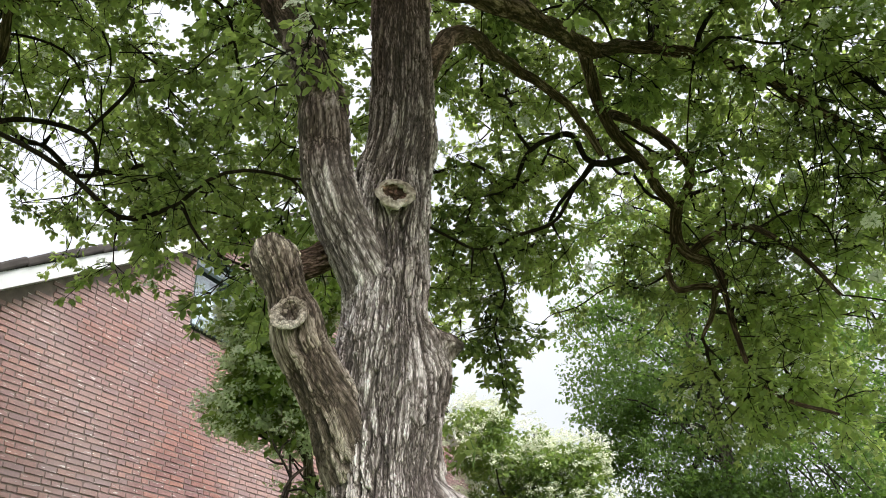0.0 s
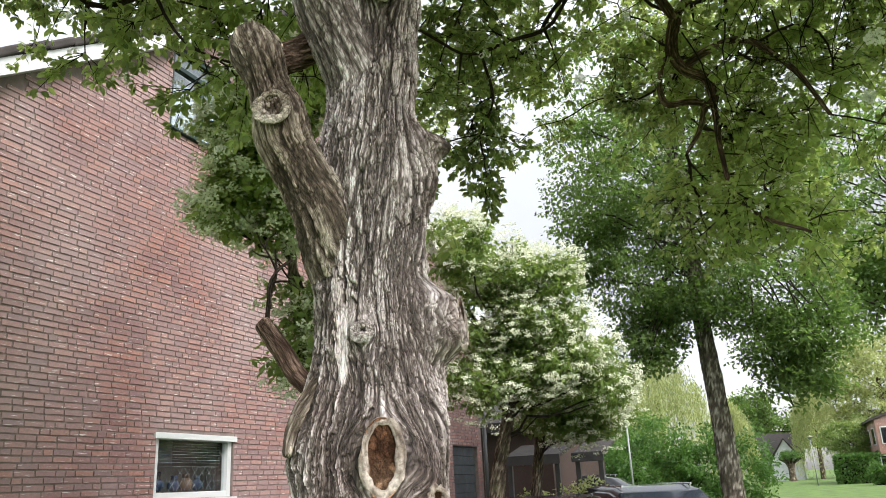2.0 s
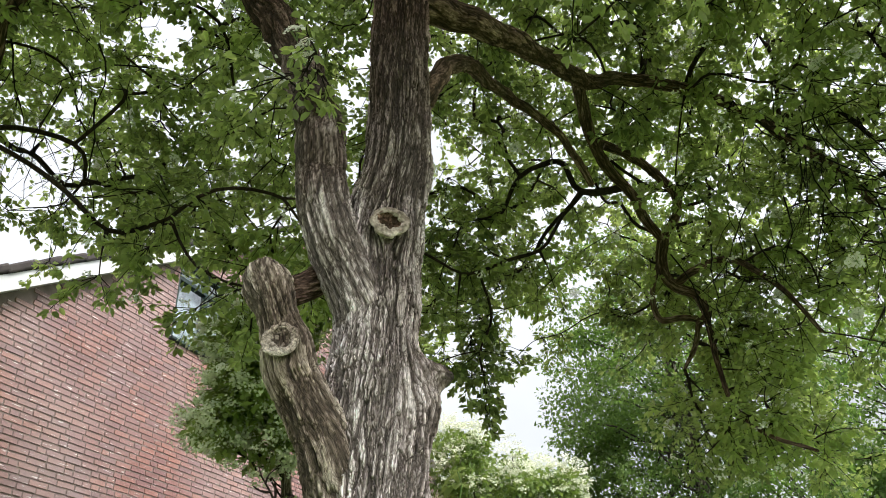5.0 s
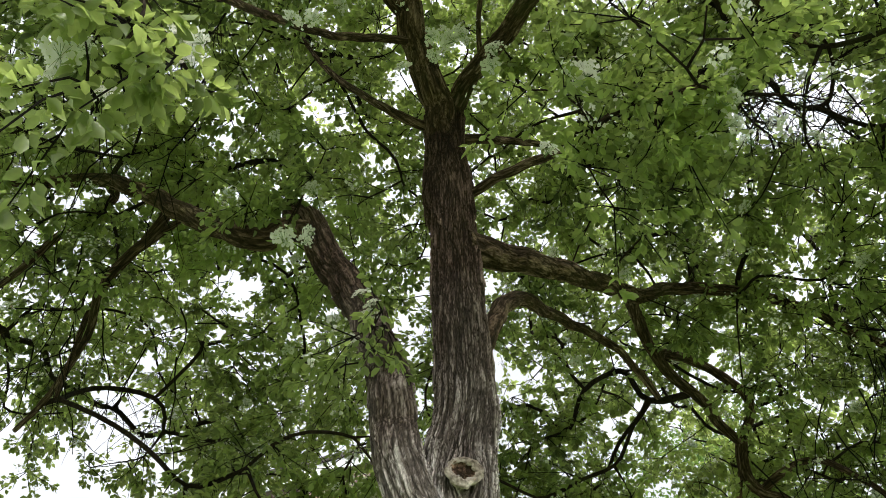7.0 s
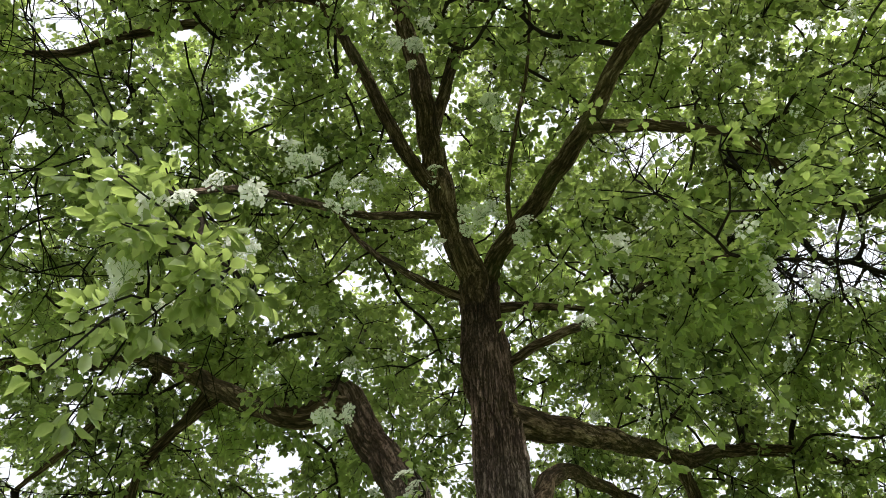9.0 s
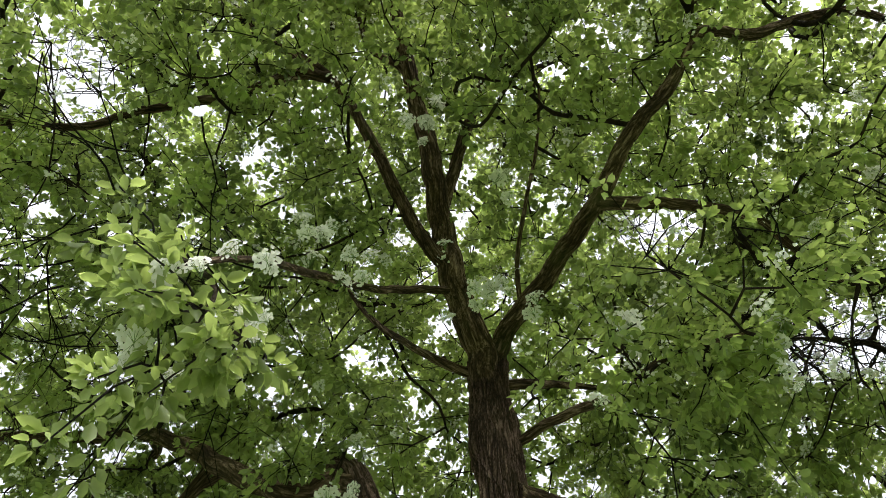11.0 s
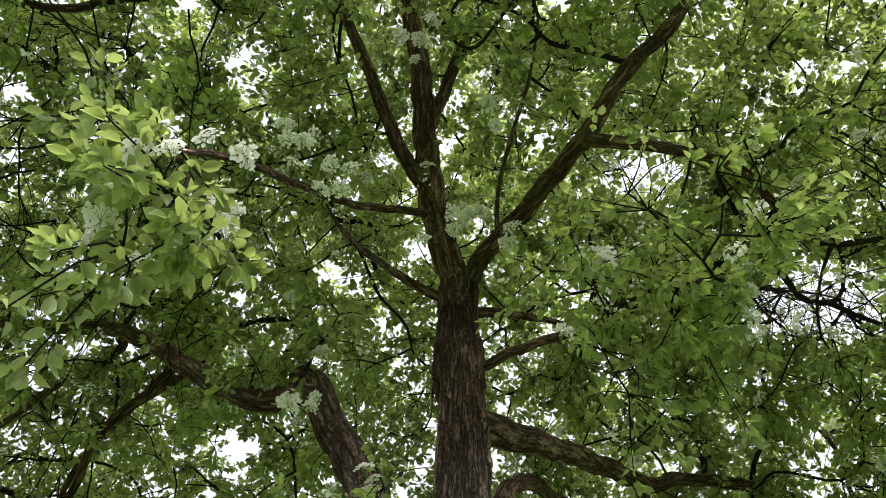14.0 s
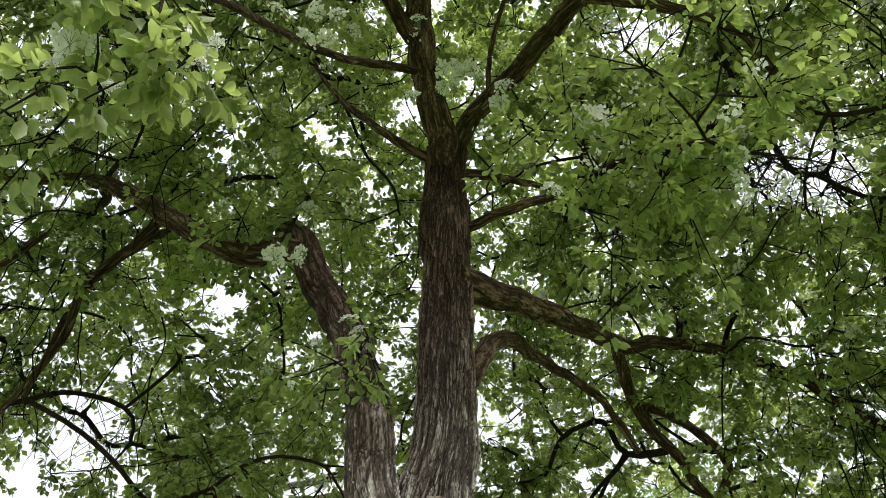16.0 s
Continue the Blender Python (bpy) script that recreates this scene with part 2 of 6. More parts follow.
PLASTER = plain("white_render", (0.62, 0.64, 0.67), 0.8)


# ---------------------------------------------------------------- mesh helpers
def mesh_of(name, verts, faces, mats, plate=None, smooth=True, material_index=None, grain=None):
    """A mesh from vertex and face arrays (faces all of one size)."""
    me = bpy.data.meshes.new(name)
    v = np.asarray(verts, dtype=np.float32)
    f = np.asarray(faces, dtype=np.int32)
    me.vertices.add(len(v))
    me.vertices.foreach_set("co", v.ravel())
    k = f.shape[1]
    me.loops.add(f.size)
    me.loops.foreach_set("vertex_index", f.ravel())
    me.polygons.add(len(f))
    me.polygons.foreach_set("loop_start", np.arange(0, f.size, k, dtype=np.int32))
    me.polygons.foreach_set("use_smooth", np.full(len(f), smooth))
    if material_index is not None:
        me.polygons.foreach_set("material_index", np.asarray(material_index, dtype=np.int32))
    if plate is not None:
        at = me.attributes.new("plate", "FLOAT", "POINT")
        at.data.foreach_set("value", np.asarray(plate, dtype=np.float32))
    mats = mats if isinstance(mats, (list, tuple)) else [mats]
    if plate is not None or mats[0] in BARKS:
        at = me.attributes.new("grain", "FLOAT_VECTOR", "POINT")
        at.data.foreach_set("vector", np.asarray(v if grain is None else grain, dtype=np.float32).ravel())
    for m in mats:
        me.materials.append(m)
    me.update(calc_edges=True)
    return me


def attach(ob, parent):
    if parent is not None:
        ob.parent = parent
    return ob


def part(name, bm, material, parent, label="", kind="", smooth=False):
    """Links a bmesh as one mesh object under a thing or a part."""
    me = bpy.data.meshes.new(name)
    if smooth:
        for f in bm.faces:
            f.smooth = True
    bm.to_mesh(me)
    bm.free()
    for m in material if isinstance(material, (list, tuple)) else [material]:
        me.materials.append(m)
    return tagged(attach(new(name, me), parent), label, kind=kind)


def thing(name, label, category, group="", kind="", at=(0, 0, 0)):
    ob = new(name)
    ob.empty_display_size = 0.1
    ob.location = at
    return tagged(ob, label, category, group, kind)


def box(bm, x0, x1, y0, y1, z0, z1, bevel=0.0, m=None):
    r = bmesh.ops.create_cube(bm, size=1.0)
    vs = r["verts"]
    for v in vs:
        v.co = Vector((x0 + (v.co.x + 0.5) * (x1 - x0), y0 + (v.co.y + 0.5) * (y1 - y0), z0 + (v.co.z + 0.5) * (z1 - z0)))
    if bevel:
        es = list({e for v in vs for e in v.link_edges})
        vs = list({v for f in bmesh.ops.bevel(bm, geom=es, offset=bevel, segments=2, affect="EDGES", profile=0.5)["faces"] for v in f.verts} | {v for v in vs if v.is_valid})
    if m is not None:
        bmesh.ops.transform(bm, matrix=m, verts=[v for v in vs if v.is_valid])
    return bm


def boxed(name, dims, material, parent, bevel=0.004, label="", m=None):
    bm = bmesh.new()
    box(bm, *dims, bevel=bevel, m=m)
    return part(name, bm, material, parent, label)


def cyl(bm, p, q, r0, r1, seg=16, caps=True):
    p, q = Vector(p), Vector(q)
    m = Matrix.Translation((p + q) / 2) @ (q - p).to_track_quat("Z", "Y").to_matrix().to_4x4()
    bmesh.ops.create_cone(bm, cap_ends=caps, segments=seg, radius1=r0, radius2=r1, depth=(q - p).length, matrix=m)
    return bm


# ---------------------------------------------------------------- noise and tubes
RNG = np.random.default_rng(7)


def vnoise(u, v, nu, seed):
    """Smooth value noise, round in u with nu cells."""
    g = np.random.default_rng(seed).random((max(nu, 1), 512))
    iu, iv = np.floor(u).astype(int), np.floor(v).astype(int)
    fu, fv = u - iu, v - iv
    fu, fv = fu * fu * (3 - 2 * fu), fv * fv * (3 - 2 * fv)
    a, b = iu % nu, (iu + 1) % nu
    c, d = iv % 512, (iv + 1) % 512
    return (g[a, c] * (1 - fu) + g[b, c] * fu) * (1 - fv) + (g[a, d] * (1 - fu) + g[b, d] * fu) * fv


def cells(u, v, nu, seed):
    """Cell noise, round in u: the gap between the two nearest, the nearest's chance number, and the offset along v."""
    rng = np.random.default_rng(seed)
    ju, jv, rid = rng.random((nu, 512)), rng.random((nu, 512)), rng.random((nu, 512))
    iu, iv = np.floor(u).astype(int), np.floor(v).astype(int)
    f1, f2 = np.full(u.shape, 9.0), np.full(u.shape, 9.0)
    cid, off = np.zeros(u.shape), np.zeros(u.shape)
    for du in (-1, 0, 1):
        for dv in (-1, 0, 1):
            a, b = (iu + du) % nu, (iv + dv) % 512
            x, y = iu + du + ju[a, b] - u, iv + dv + jv[a, b] - v
            d = np.sqrt(x * x + y * y)
            near = d < f1
            f2 = np.where(near, f1, np.minimum(f2, d))
            cid, off = np.where(near, rid[a, b], cid), np.where(near, y, off)
            f1 = np.minimum(f1, d)
    return f2 - f1, cid, off


def plates(u, v, nu, wide, tall, seed):
    """Long plates round a stem: how far the nearest joint is, in metres, two chance numbers of the plate, and the place on it across and along."""
    rng = np.random.default_rng(seed)
    ju, jv, ra, rb = (rng.random((nu, 512)) for i in range(4))
    iu, iv = np.floor(u).astype(int), np.floor(v).astype(int)
    f1, f2 = np.full(u.shape, 9.0), np.full(u.shape, 9.0)
    x1, y1, x2, y2, ca, cb = (np.zeros(u.shape) for i in range(6))
    for du in (-1, 0, 1):
        for dv in (-1, 0, 1):
            a, b = (iu + du) % nu, (iv + dv) % 512
            x, y = iu + du + ju[a, b] - u, iv + dv + jv[a, b] - v
            d = x * x + y * y
            near, second = d < f1, (d >= f1) & (d < f2)
            x2, y2 = np.where(near, x1, np.where(second, x, x2)), np.where(near, y1, np.where(second, y, y2))
            f2 = np.where(near, f1, np.where(second, d, f2))
            x1, y1, f1 = np.where(near, x, x1), np.where(near, y, y1), np.where(near, d, f1)
            ca, cb = np.where(near, ra[a, b], ca), np.where(near, rb[a, b], cb)
    ex, ey = x2 - x1, y2 - y1
    gap = (f2 - f1) / 2 / np.sqrt((ex / wide) ** 2 + (ey / tall) ** 2 + 1e-9)
    return gap, ca, cb, -x1, -y1


def bark(theta, s, radius, depth, seed):
    """Height and tone of shaggy bark at the angle theta and the length s along a stem: ragged plates of three sizes,
    tilted and lifting. The clefts between are darkened in the tone, for brown inner bark and for the shade in them.
    """
    k = theta / (2 * math.pi)
    w1 = vnoise(k * 6, s * 4, 6, seed) - 0.5
    w2 = vnoise(k * 24, s * 18, 24, seed + 1) - 0.5
    w3 = vnoise(k * 9, s * 5.0, 9, seed + 5)
    w4 = vnoise(k * 90, s * 70, 90, seed + 6) - 0.5
    w5 = vnoise(k * 170, s * 130, 170, seed + 8) - 0.5
    w6 = vnoise(k * 14, s * 11, 14, seed + 9)
    round_ = 2 * math.pi * radius
    h, tone, cleft = np.zeros(k.shape), np.full(k.shape, 0.43), np.zeros(k.shape)
    for q, (wide, tall, lift, shade, cut, deep) in enumerate(((0.040, 0.21, 1.00, 0.36, 0.0050, 1.0), (0.019, 0.10, 0.62, 0.46, 0.0034, 0.9), (0.0095, 0.048, 0.36, 0.32, 0.0021, 0.65))):
        nu = max(4, int(round(round_ / wide)))
        gap, a, b, x, y = plates(k * nu + w1 * 0.7 + w2 * (0.20 + 0.15 * q) + w4 * (0.16 + 0.14 * q) + w5 * 0.14 * q, s / tall + w1 * 0.6 + w2 * 0.5 + w4 * 0.20 * (q + 1) + w5 * 0.15 * q, nu, wide, tall, seed + 20 + q)
        open_ = np.clip(1.7 * (w3 if q == 0 else w6) - 0.25 + 0.5 * b, 0.1, 1.5)
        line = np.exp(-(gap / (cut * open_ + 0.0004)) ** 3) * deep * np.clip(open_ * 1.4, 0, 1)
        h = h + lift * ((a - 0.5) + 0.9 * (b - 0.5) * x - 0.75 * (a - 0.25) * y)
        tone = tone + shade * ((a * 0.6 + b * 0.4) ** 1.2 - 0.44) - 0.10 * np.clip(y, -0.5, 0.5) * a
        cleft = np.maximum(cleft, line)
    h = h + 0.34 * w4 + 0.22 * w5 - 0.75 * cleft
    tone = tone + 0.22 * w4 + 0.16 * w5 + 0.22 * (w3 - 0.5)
    # the shade of the clefts goes into the tone, with the inner bark
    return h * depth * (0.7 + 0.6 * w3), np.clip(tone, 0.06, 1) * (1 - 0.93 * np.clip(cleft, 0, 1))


def spline(pts, step):
    """Points on a smooth line through the given ones, about a step apart, and how far each lies along it (0 to 1)."""
    p = np.array(pts, dtype=float)
    q = np.vstack([2 * p[0] - p[1], p, 2 * p[-1] - p[-2]])
    out = []
    for i in range(1, len(q) - 2):
        n = max(2, int(np.linalg.norm(q[i + 1] - q[i]) / step))
        t = np.linspace(0, 1, n, endpoint=False)[:, None]
        out.append(0.5 * (2 * q[i] + (q[i + 1] - q[i - 1]) * t + (2 * q[i - 1] - 5 * q[i] + 4 * q[i + 1] - q[i + 2]) * t ** 2 + (3 * q[i] - 3 * q[i + 1] + q[i + 2] - q[i - 1]) * t ** 3))
    out = np.vstack(out + [p[-1:]])
    d = np.concatenate([[0], np.cumsum(np.linalg.norm(np.diff(out, axis=0), axis=1))])
    return out, d


def frames(c):
    """Two axes across a line of points, carried along it without twist."""
    t = np.gradient(c, axis=0)
    t /= np.linalg.norm(t, axis=1)[:, None] + 1e-9
    a = np.cross(t[0], (0, 0, 1) if abs(t[0][2]) < 0.9 else (1, 0, 0))
    a /= np.linalg.norm(a)
    A = np.zeros_like(c)
    for i in range(len(c)):
        a = a - t[i] * (a @ t[i])
        a /= np.linalg.norm(a) + 1e-9
        A[i] = a
    return A, np.cross(t, A)


def ring_faces(n, seg, base=0):
    i, j = np.meshgrid(np.arange(n - 1), np.arange(seg), indexing="ij")
    k = (j + 1) % seg
    return np.stack([base + i * seg + j, base + i * seg + k, base + (i + 1) * seg + k, base + (i + 1) * seg + j], -1).reshape(-1, 4)


def barked_tube(c, d, radii, seg, depth, seed, lumps=None):
    A, B = frames(c)
    th = np.linspace(0, 2 * math.pi, seg, endpoint=False)
    TH, S = np.meshgrid(th, d)
    h, plate = bark(TH, S, float(np.mean(radii)), depth, seed)
    R = radii[:, None] * np.ones_like(TH)
    if lumps is not None:
        R = R + lumps(TH, S)
    R = R + h
    v = c[:, None, :] + A[:, None, :] * (np.cos(TH) * R)[..., None] + B[:, None, :] * (np.sin(TH) * R)[..., None]
    grain = np.stack([np.cos(TH) * radii[:, None], np.sin(TH) * radii[:, None], S + seed], -1)
    return v.reshape(-1, 3), ring_faces(len(c), seg), plate.ravel(), grain.reshape(-1, 3)


# ---------------------------------------------------------------- ground
def ground_z(y):
    return 0.0


def build_ground():
    ys = [-600, -200, -60, -20, -8, 0, 8, 12, 14, 16, 18, 20, 22, 24, 26, 28, 30, 32, 34, 36, 40, 50, 60, 75, 90, 120, 200, 400, 900]
    xs = [-900, -300, -100, -50, -30, -20, -14, -10, -6, -3, 0, 3, 6, 10, 14, 20, 30, 50, 100, 300, 900]
    v = [(x, y, ground_z(y)) for y in ys for x in xs]
    n = len(xs)
    f = [(j * n + i, j * n + i + 1, (j + 1) * n + i + 1, (j + 1) * n + i) for j in range(len(ys) - 1) for i in range(n - 1)]
    tagged(new("ground", mesh_of("ground", v, f, GRASS)), "mown green lawn that reaches the horizon", "lawn", kind="structure")
    bm = bmesh.new()
    box(bm, -5.6, 2.5, 8.5, 26.5, -0.05, 0.012)
    part("road", bm, ASPHALT, None, "grey asphalt parking bay beside the lawn", kind="structure")["category"] = "road"


build_ground()


# ---------------------------------------------------------------- brick house
WX = -6.2
RIDGE_Y, EAVE_Y0, EAVE_Y1, SLOPE = 9.975, 3.2, 16.75, 0.70
END_Y = EAVE_Y1


def gable_top(y):
    z = 5.33 + (y - 4.38) * SLOPE
    return z if y < RIDGE_Y else 5.33 + (2 * RIDGE_Y - y - 4.38) * SLOPE


HOLES = [(6.70, 8.01, 1.49, 2.19), (6.60, 7.72, 5.80, 6.96), (15.05, 16.45, -0.1, 2.28)]


def in_hole(y0, y1, z0, z1, gap=0.0):
    return any(y1 > a - gap and y0 < b + gap and z1 > c - gap and z0 < d + gap for a, b, c, d in HOLES)


def build_wall():
    bm = bmesh.new()
    ys = sorted({EAVE_Y0, RIDGE_Y, EAVE_Y1, END_Y, *(h[0] for h in HOLES), *(h[1] for h in HOLES)})
    for y0, y1 in zip(ys, ys[1:]):
        spans, z = [], 0.0
        for a, b, c, d in sorted(HOLES, key=lambda h: h[2]):
            if a <= y0 + 1e-6 and b >= y1 - 1e-6:
                if c > z:
                    spans.append((z, c))
                z = d
        top0 = gable_top(y0 + 1e-4) + 0.02
        top1 = gable_top(y1 - 1e-4) + 0.02
        for z0, z1 in spans:
            box(bm, WX - 0.26, WX - 0.008, y0, y1, z0, z1)
        vs = [bm.verts.new(p) for p in ((WX - 0.26, y0, z), (WX - 0.26, y1, z), (WX - 0.26, y1, top1), (WX - 0.26, y0, top0), (WX - 0.008, y0, z), (WX - 0.008, y1, z), (WX - 0.008, y1, top1), (WX - 0.008, y0, top0))]
        for q in ((3, 2, 1, 0), (4, 5, 6, 7), (0, 1, 5, 4), (1, 2, 6, 5), (2, 3, 7, 6), (3, 0, 4, 7)):
            bm.faces.new([vs[i] for i in q])
    wall = part("wall_gable", bm, MORTAR, None, "red-brown brick gable wall with pale joints and white bloom", kind="structure")
    wall["category"] = "wall"
    return wall


def brick_arrays(y0, y1, z0, z1, out):
    """The five seen faces of a brick, its corners a little worn."""
    j = 0.0025
    x1, xm = WX + out, WX - 0.02
    b = 0.004
    v = [(xm, y0, z0), (xm, y1, z0), (xm, y1, z1), (xm, y0, z1), (x1, y0 + b, z0 + b), (x1, y1 - b, z0 + b), (x1, y1 - b, z1 - b), (x1, y0 + b, z1 - b)]
    v = np.array(v) + RNG.uniform(-j, j, (8, 3)) * (0, 1, 1)
    return v, [(4, 5, 6, 7), (0, 1, 5, 4), (1, 2, 6, 5), (2, 3, 7, 6), (3, 0, 4, 7)]


def lay_bricks(wall):
    course, joint = 0.062, 0.010
    V, F, near = [], [], []
    rows = int(9.4 / course)
    for r in range(rows):
        z0 = r * course
        z1 = z0 + course - joint
        y = EAVE_Y0 - RNG.uniform(0, 0.2)
        while y < END_Y:
            ln = 0.21 if RNG.random() < 0.72 else 0.10
            y0, y1 = y, y + ln
            y += ln + joint
            if y1 < EAVE_Y0 or y0 < EAVE_Y0:
                y0 = max(y0, EAVE_Y0)
            if y1 - y0 < 0.03 or z1 > min(gable_top(y0), gable_top(y1)) or y1 > END_Y:
                continue
            for a, b, c, d in HOLES:
                if y1 > a and y0 < b and z1 > c and z0 < d:
                    if y0 < a:
                        y1 = a - 0.004
                    elif y1 > b:
                        y0 = b + 0.004
                    else:
                        y1 = y0
            if y1 - y0 < 0.03:
                continue
            out = RNG.uniform(-0.002, 0.003)
            if 4.6 < y0 < 6.4 and 1.35 < z0 < 2.1 and len(near) < 300:
                near.append((y0, y1, z0, z1, out))
                continue
            v, f = brick_arrays(y0, y1, z0, z1, out)
            F.extend([tuple(i + 8 * len(V) for i in q) for q in f])
            V.append(v)
    bricks = new("brickwork", mesh_of("brickwork", np.vstack(V), F, BRICK, smooth=False))
    tagged(attach(bricks, wall), kind="stuff")
    shared = {}
    for y0, y1, z0, z1, out in near:
        key = round((y1 - y0) * 50) / 50
        if key not in shared:
            v, f = brick_arrays(-key / 2, key / 2, 0, z1 - z0, 0.0)
            shared[key] = mesh_of("brick", v - np.array((WX, 0, 0)), f, BRICK, smooth=False)
        b = attach(new("brick", shared[key]), wall)
        b.location = (WX + out, (y0 + y1) / 2, z0)
        b.scale = (1, (y1 - y0) / key, 1)


def house_window(name, label, y0, y1, z0, z1, paint, frame_w, transom=None, mullion=None, sill=True):
    """A window set back in the wall: frame, panes, sill, and a curtained room behind."""
    w = thing(name, label, "window", kind="structure")
    xf = WX - 0.075
    bm = bmesh.new()
    for d in ((y0, y0 + frame_w, z0, z1), (y1 - frame_w, y1, z0, z1), (y0 + frame_w, y1 - frame_w, z1 - frame_w, z1), (y0 + frame_w, y1 - frame_w, z0, z0 + frame_w)):
        box(bm, xf - 0.05, xf + 0.04, *d, bevel=0.005)
    if transom:
        box(bm, xf - 0.05, xf + 0.036, y0 + frame_w, y1 - frame_w, transom - 0.03, transom + 0.03, bevel=0.005)
    if mullion:
        box(bm, xf - 0.05, xf + 0.032, mullion - 0.03, mullion + 0.03, z0 + frame_w, (transom or z1 - frame_w) - 0.01, bevel=0.005)
    part("window_frame", bm, paint, w)
    pane = boxed("pane", (xf - 0.012, xf - 0.006, y0 + frame_w - 0.005, y1 - frame_w + 0.005, z0 + frame_w - 0.005, z1 - frame_w + 0.005), GLASS, w, 0)
    pane.visible_shadow = False
    if sill:
        boxed("window_sill", (WX - 0.06, WX + 0.05, y0 - 0.03, y1 + 0.03, z0 - 0.035, z0 - 0.002), paint, w)
    return w, xf


wall_gable = build_wall()
win, wxf = house_window("window_1", "white-framed ground floor window with blinds behind the glass", 6.70, 8.01, 1.49, 2.19, WHITE, 0.07)
boxed("lintel", (WX - 0.02, WX + 0.02, 6.66, 8.05, 2.125, 2.19), WHITE, win)
for i in range(8):
    boxed("blind_slat", (wxf - 0.085, wxf - 0.06, 6.79, 7.92, 1.88 + i * 0.030, 1.8835 + i * 0.030), LACE, win, 0)


def lace_edge():
    """A low net of crossing threads along the foot of the window."""
    bm = bmesh.new()
    for s in (-1, 1):
        for i in range(10):
            y = 6.80 + i * 0.125
            for k in range(10):
                a, c = k / 10, (k + 1) / 10
                ya, yc = y + s * 0.045 * math.cos(a * 2 * math.pi), y + s * 0.045 * math.cos(c * 2 * math.pi)
                if max(ya, yc) < 7.93 and min(ya, yc) > 6.77:
                    cyl(bm, (wxf - 0.12, ya, 1.57 + 0.27 * a), (wxf - 0.12, yc, 1.57 + 0.27 * c), 0.0028, 0.0028, 4)
    cyl(bm, (wxf - 0.12, 6.77, 1.84), (wxf - 0.12, 7.93, 1.84), 0.004, 0.004, 6)
    part("net_curtain", bm, LACE, win)


lace_edge()
for y, h, r, m in ((7.08, 0.22, 0.075, "POT_BLUE"), (6.95, 0.14, 0.06, "POT_BROWN"), (7.35, 0.18, 0.07, "POT_BLUE"), (7.55, 0.20, 0.08, "POT_BROWN"), (7.75, 0.18, 0.07, "POT_BLUE")):
    bm = bmesh.new()
    bmesh.ops.create_uvsphere(bm, u_segments=16, v_segments=10, radius=r, matrix=Matrix.Translation((wxf - 0.25, y, 1.57 + r)))
    cyl(bm, (wxf - 0.25, y, 1.57 + r * 1.6), (wxf - 0.25, y, 1.57 + h), r * 0.4, r * 0.55, 14)
    v = part("vase", bm, POT_BLUE if m == "POT_BLUE" else POT_BROWN, win, smooth=True)
bm = bmesh.new()
box(bm, wxf - 1.6, wxf - 1.55, 5.9, 8.8, 0.9, 2.6)
box(bm, wxf - 1.6, wxf - 0.15, 5.9, 5.95, 0.9, 2.6)
box(bm, wxf - 1.6, wxf - 0.15, 8.75, 8.8, 0.9, 2.6)
box(bm, wxf - 1.6, wxf - 0.15, 5.9, 8.8, 0.85, 0.9)
box(bm, wxf - 1.6, wxf - 0.15, 5.9, 8.8, 2.6, 2.65)
part("room_lining", bm, ROOM, win)
win2, w2x = house_window("window_2", "dark green framed attic window with grey net curtains", 6.60, 7.72, 5.80, 6.96, GREEN_PAINT, 0.06, transom=6.68, mullion=7.2)
boxed("curtain", (w2x - 0.10, w2x - 0.09, 6.62, 7.70, 5.82, 6.94), LACE, win2, 0)


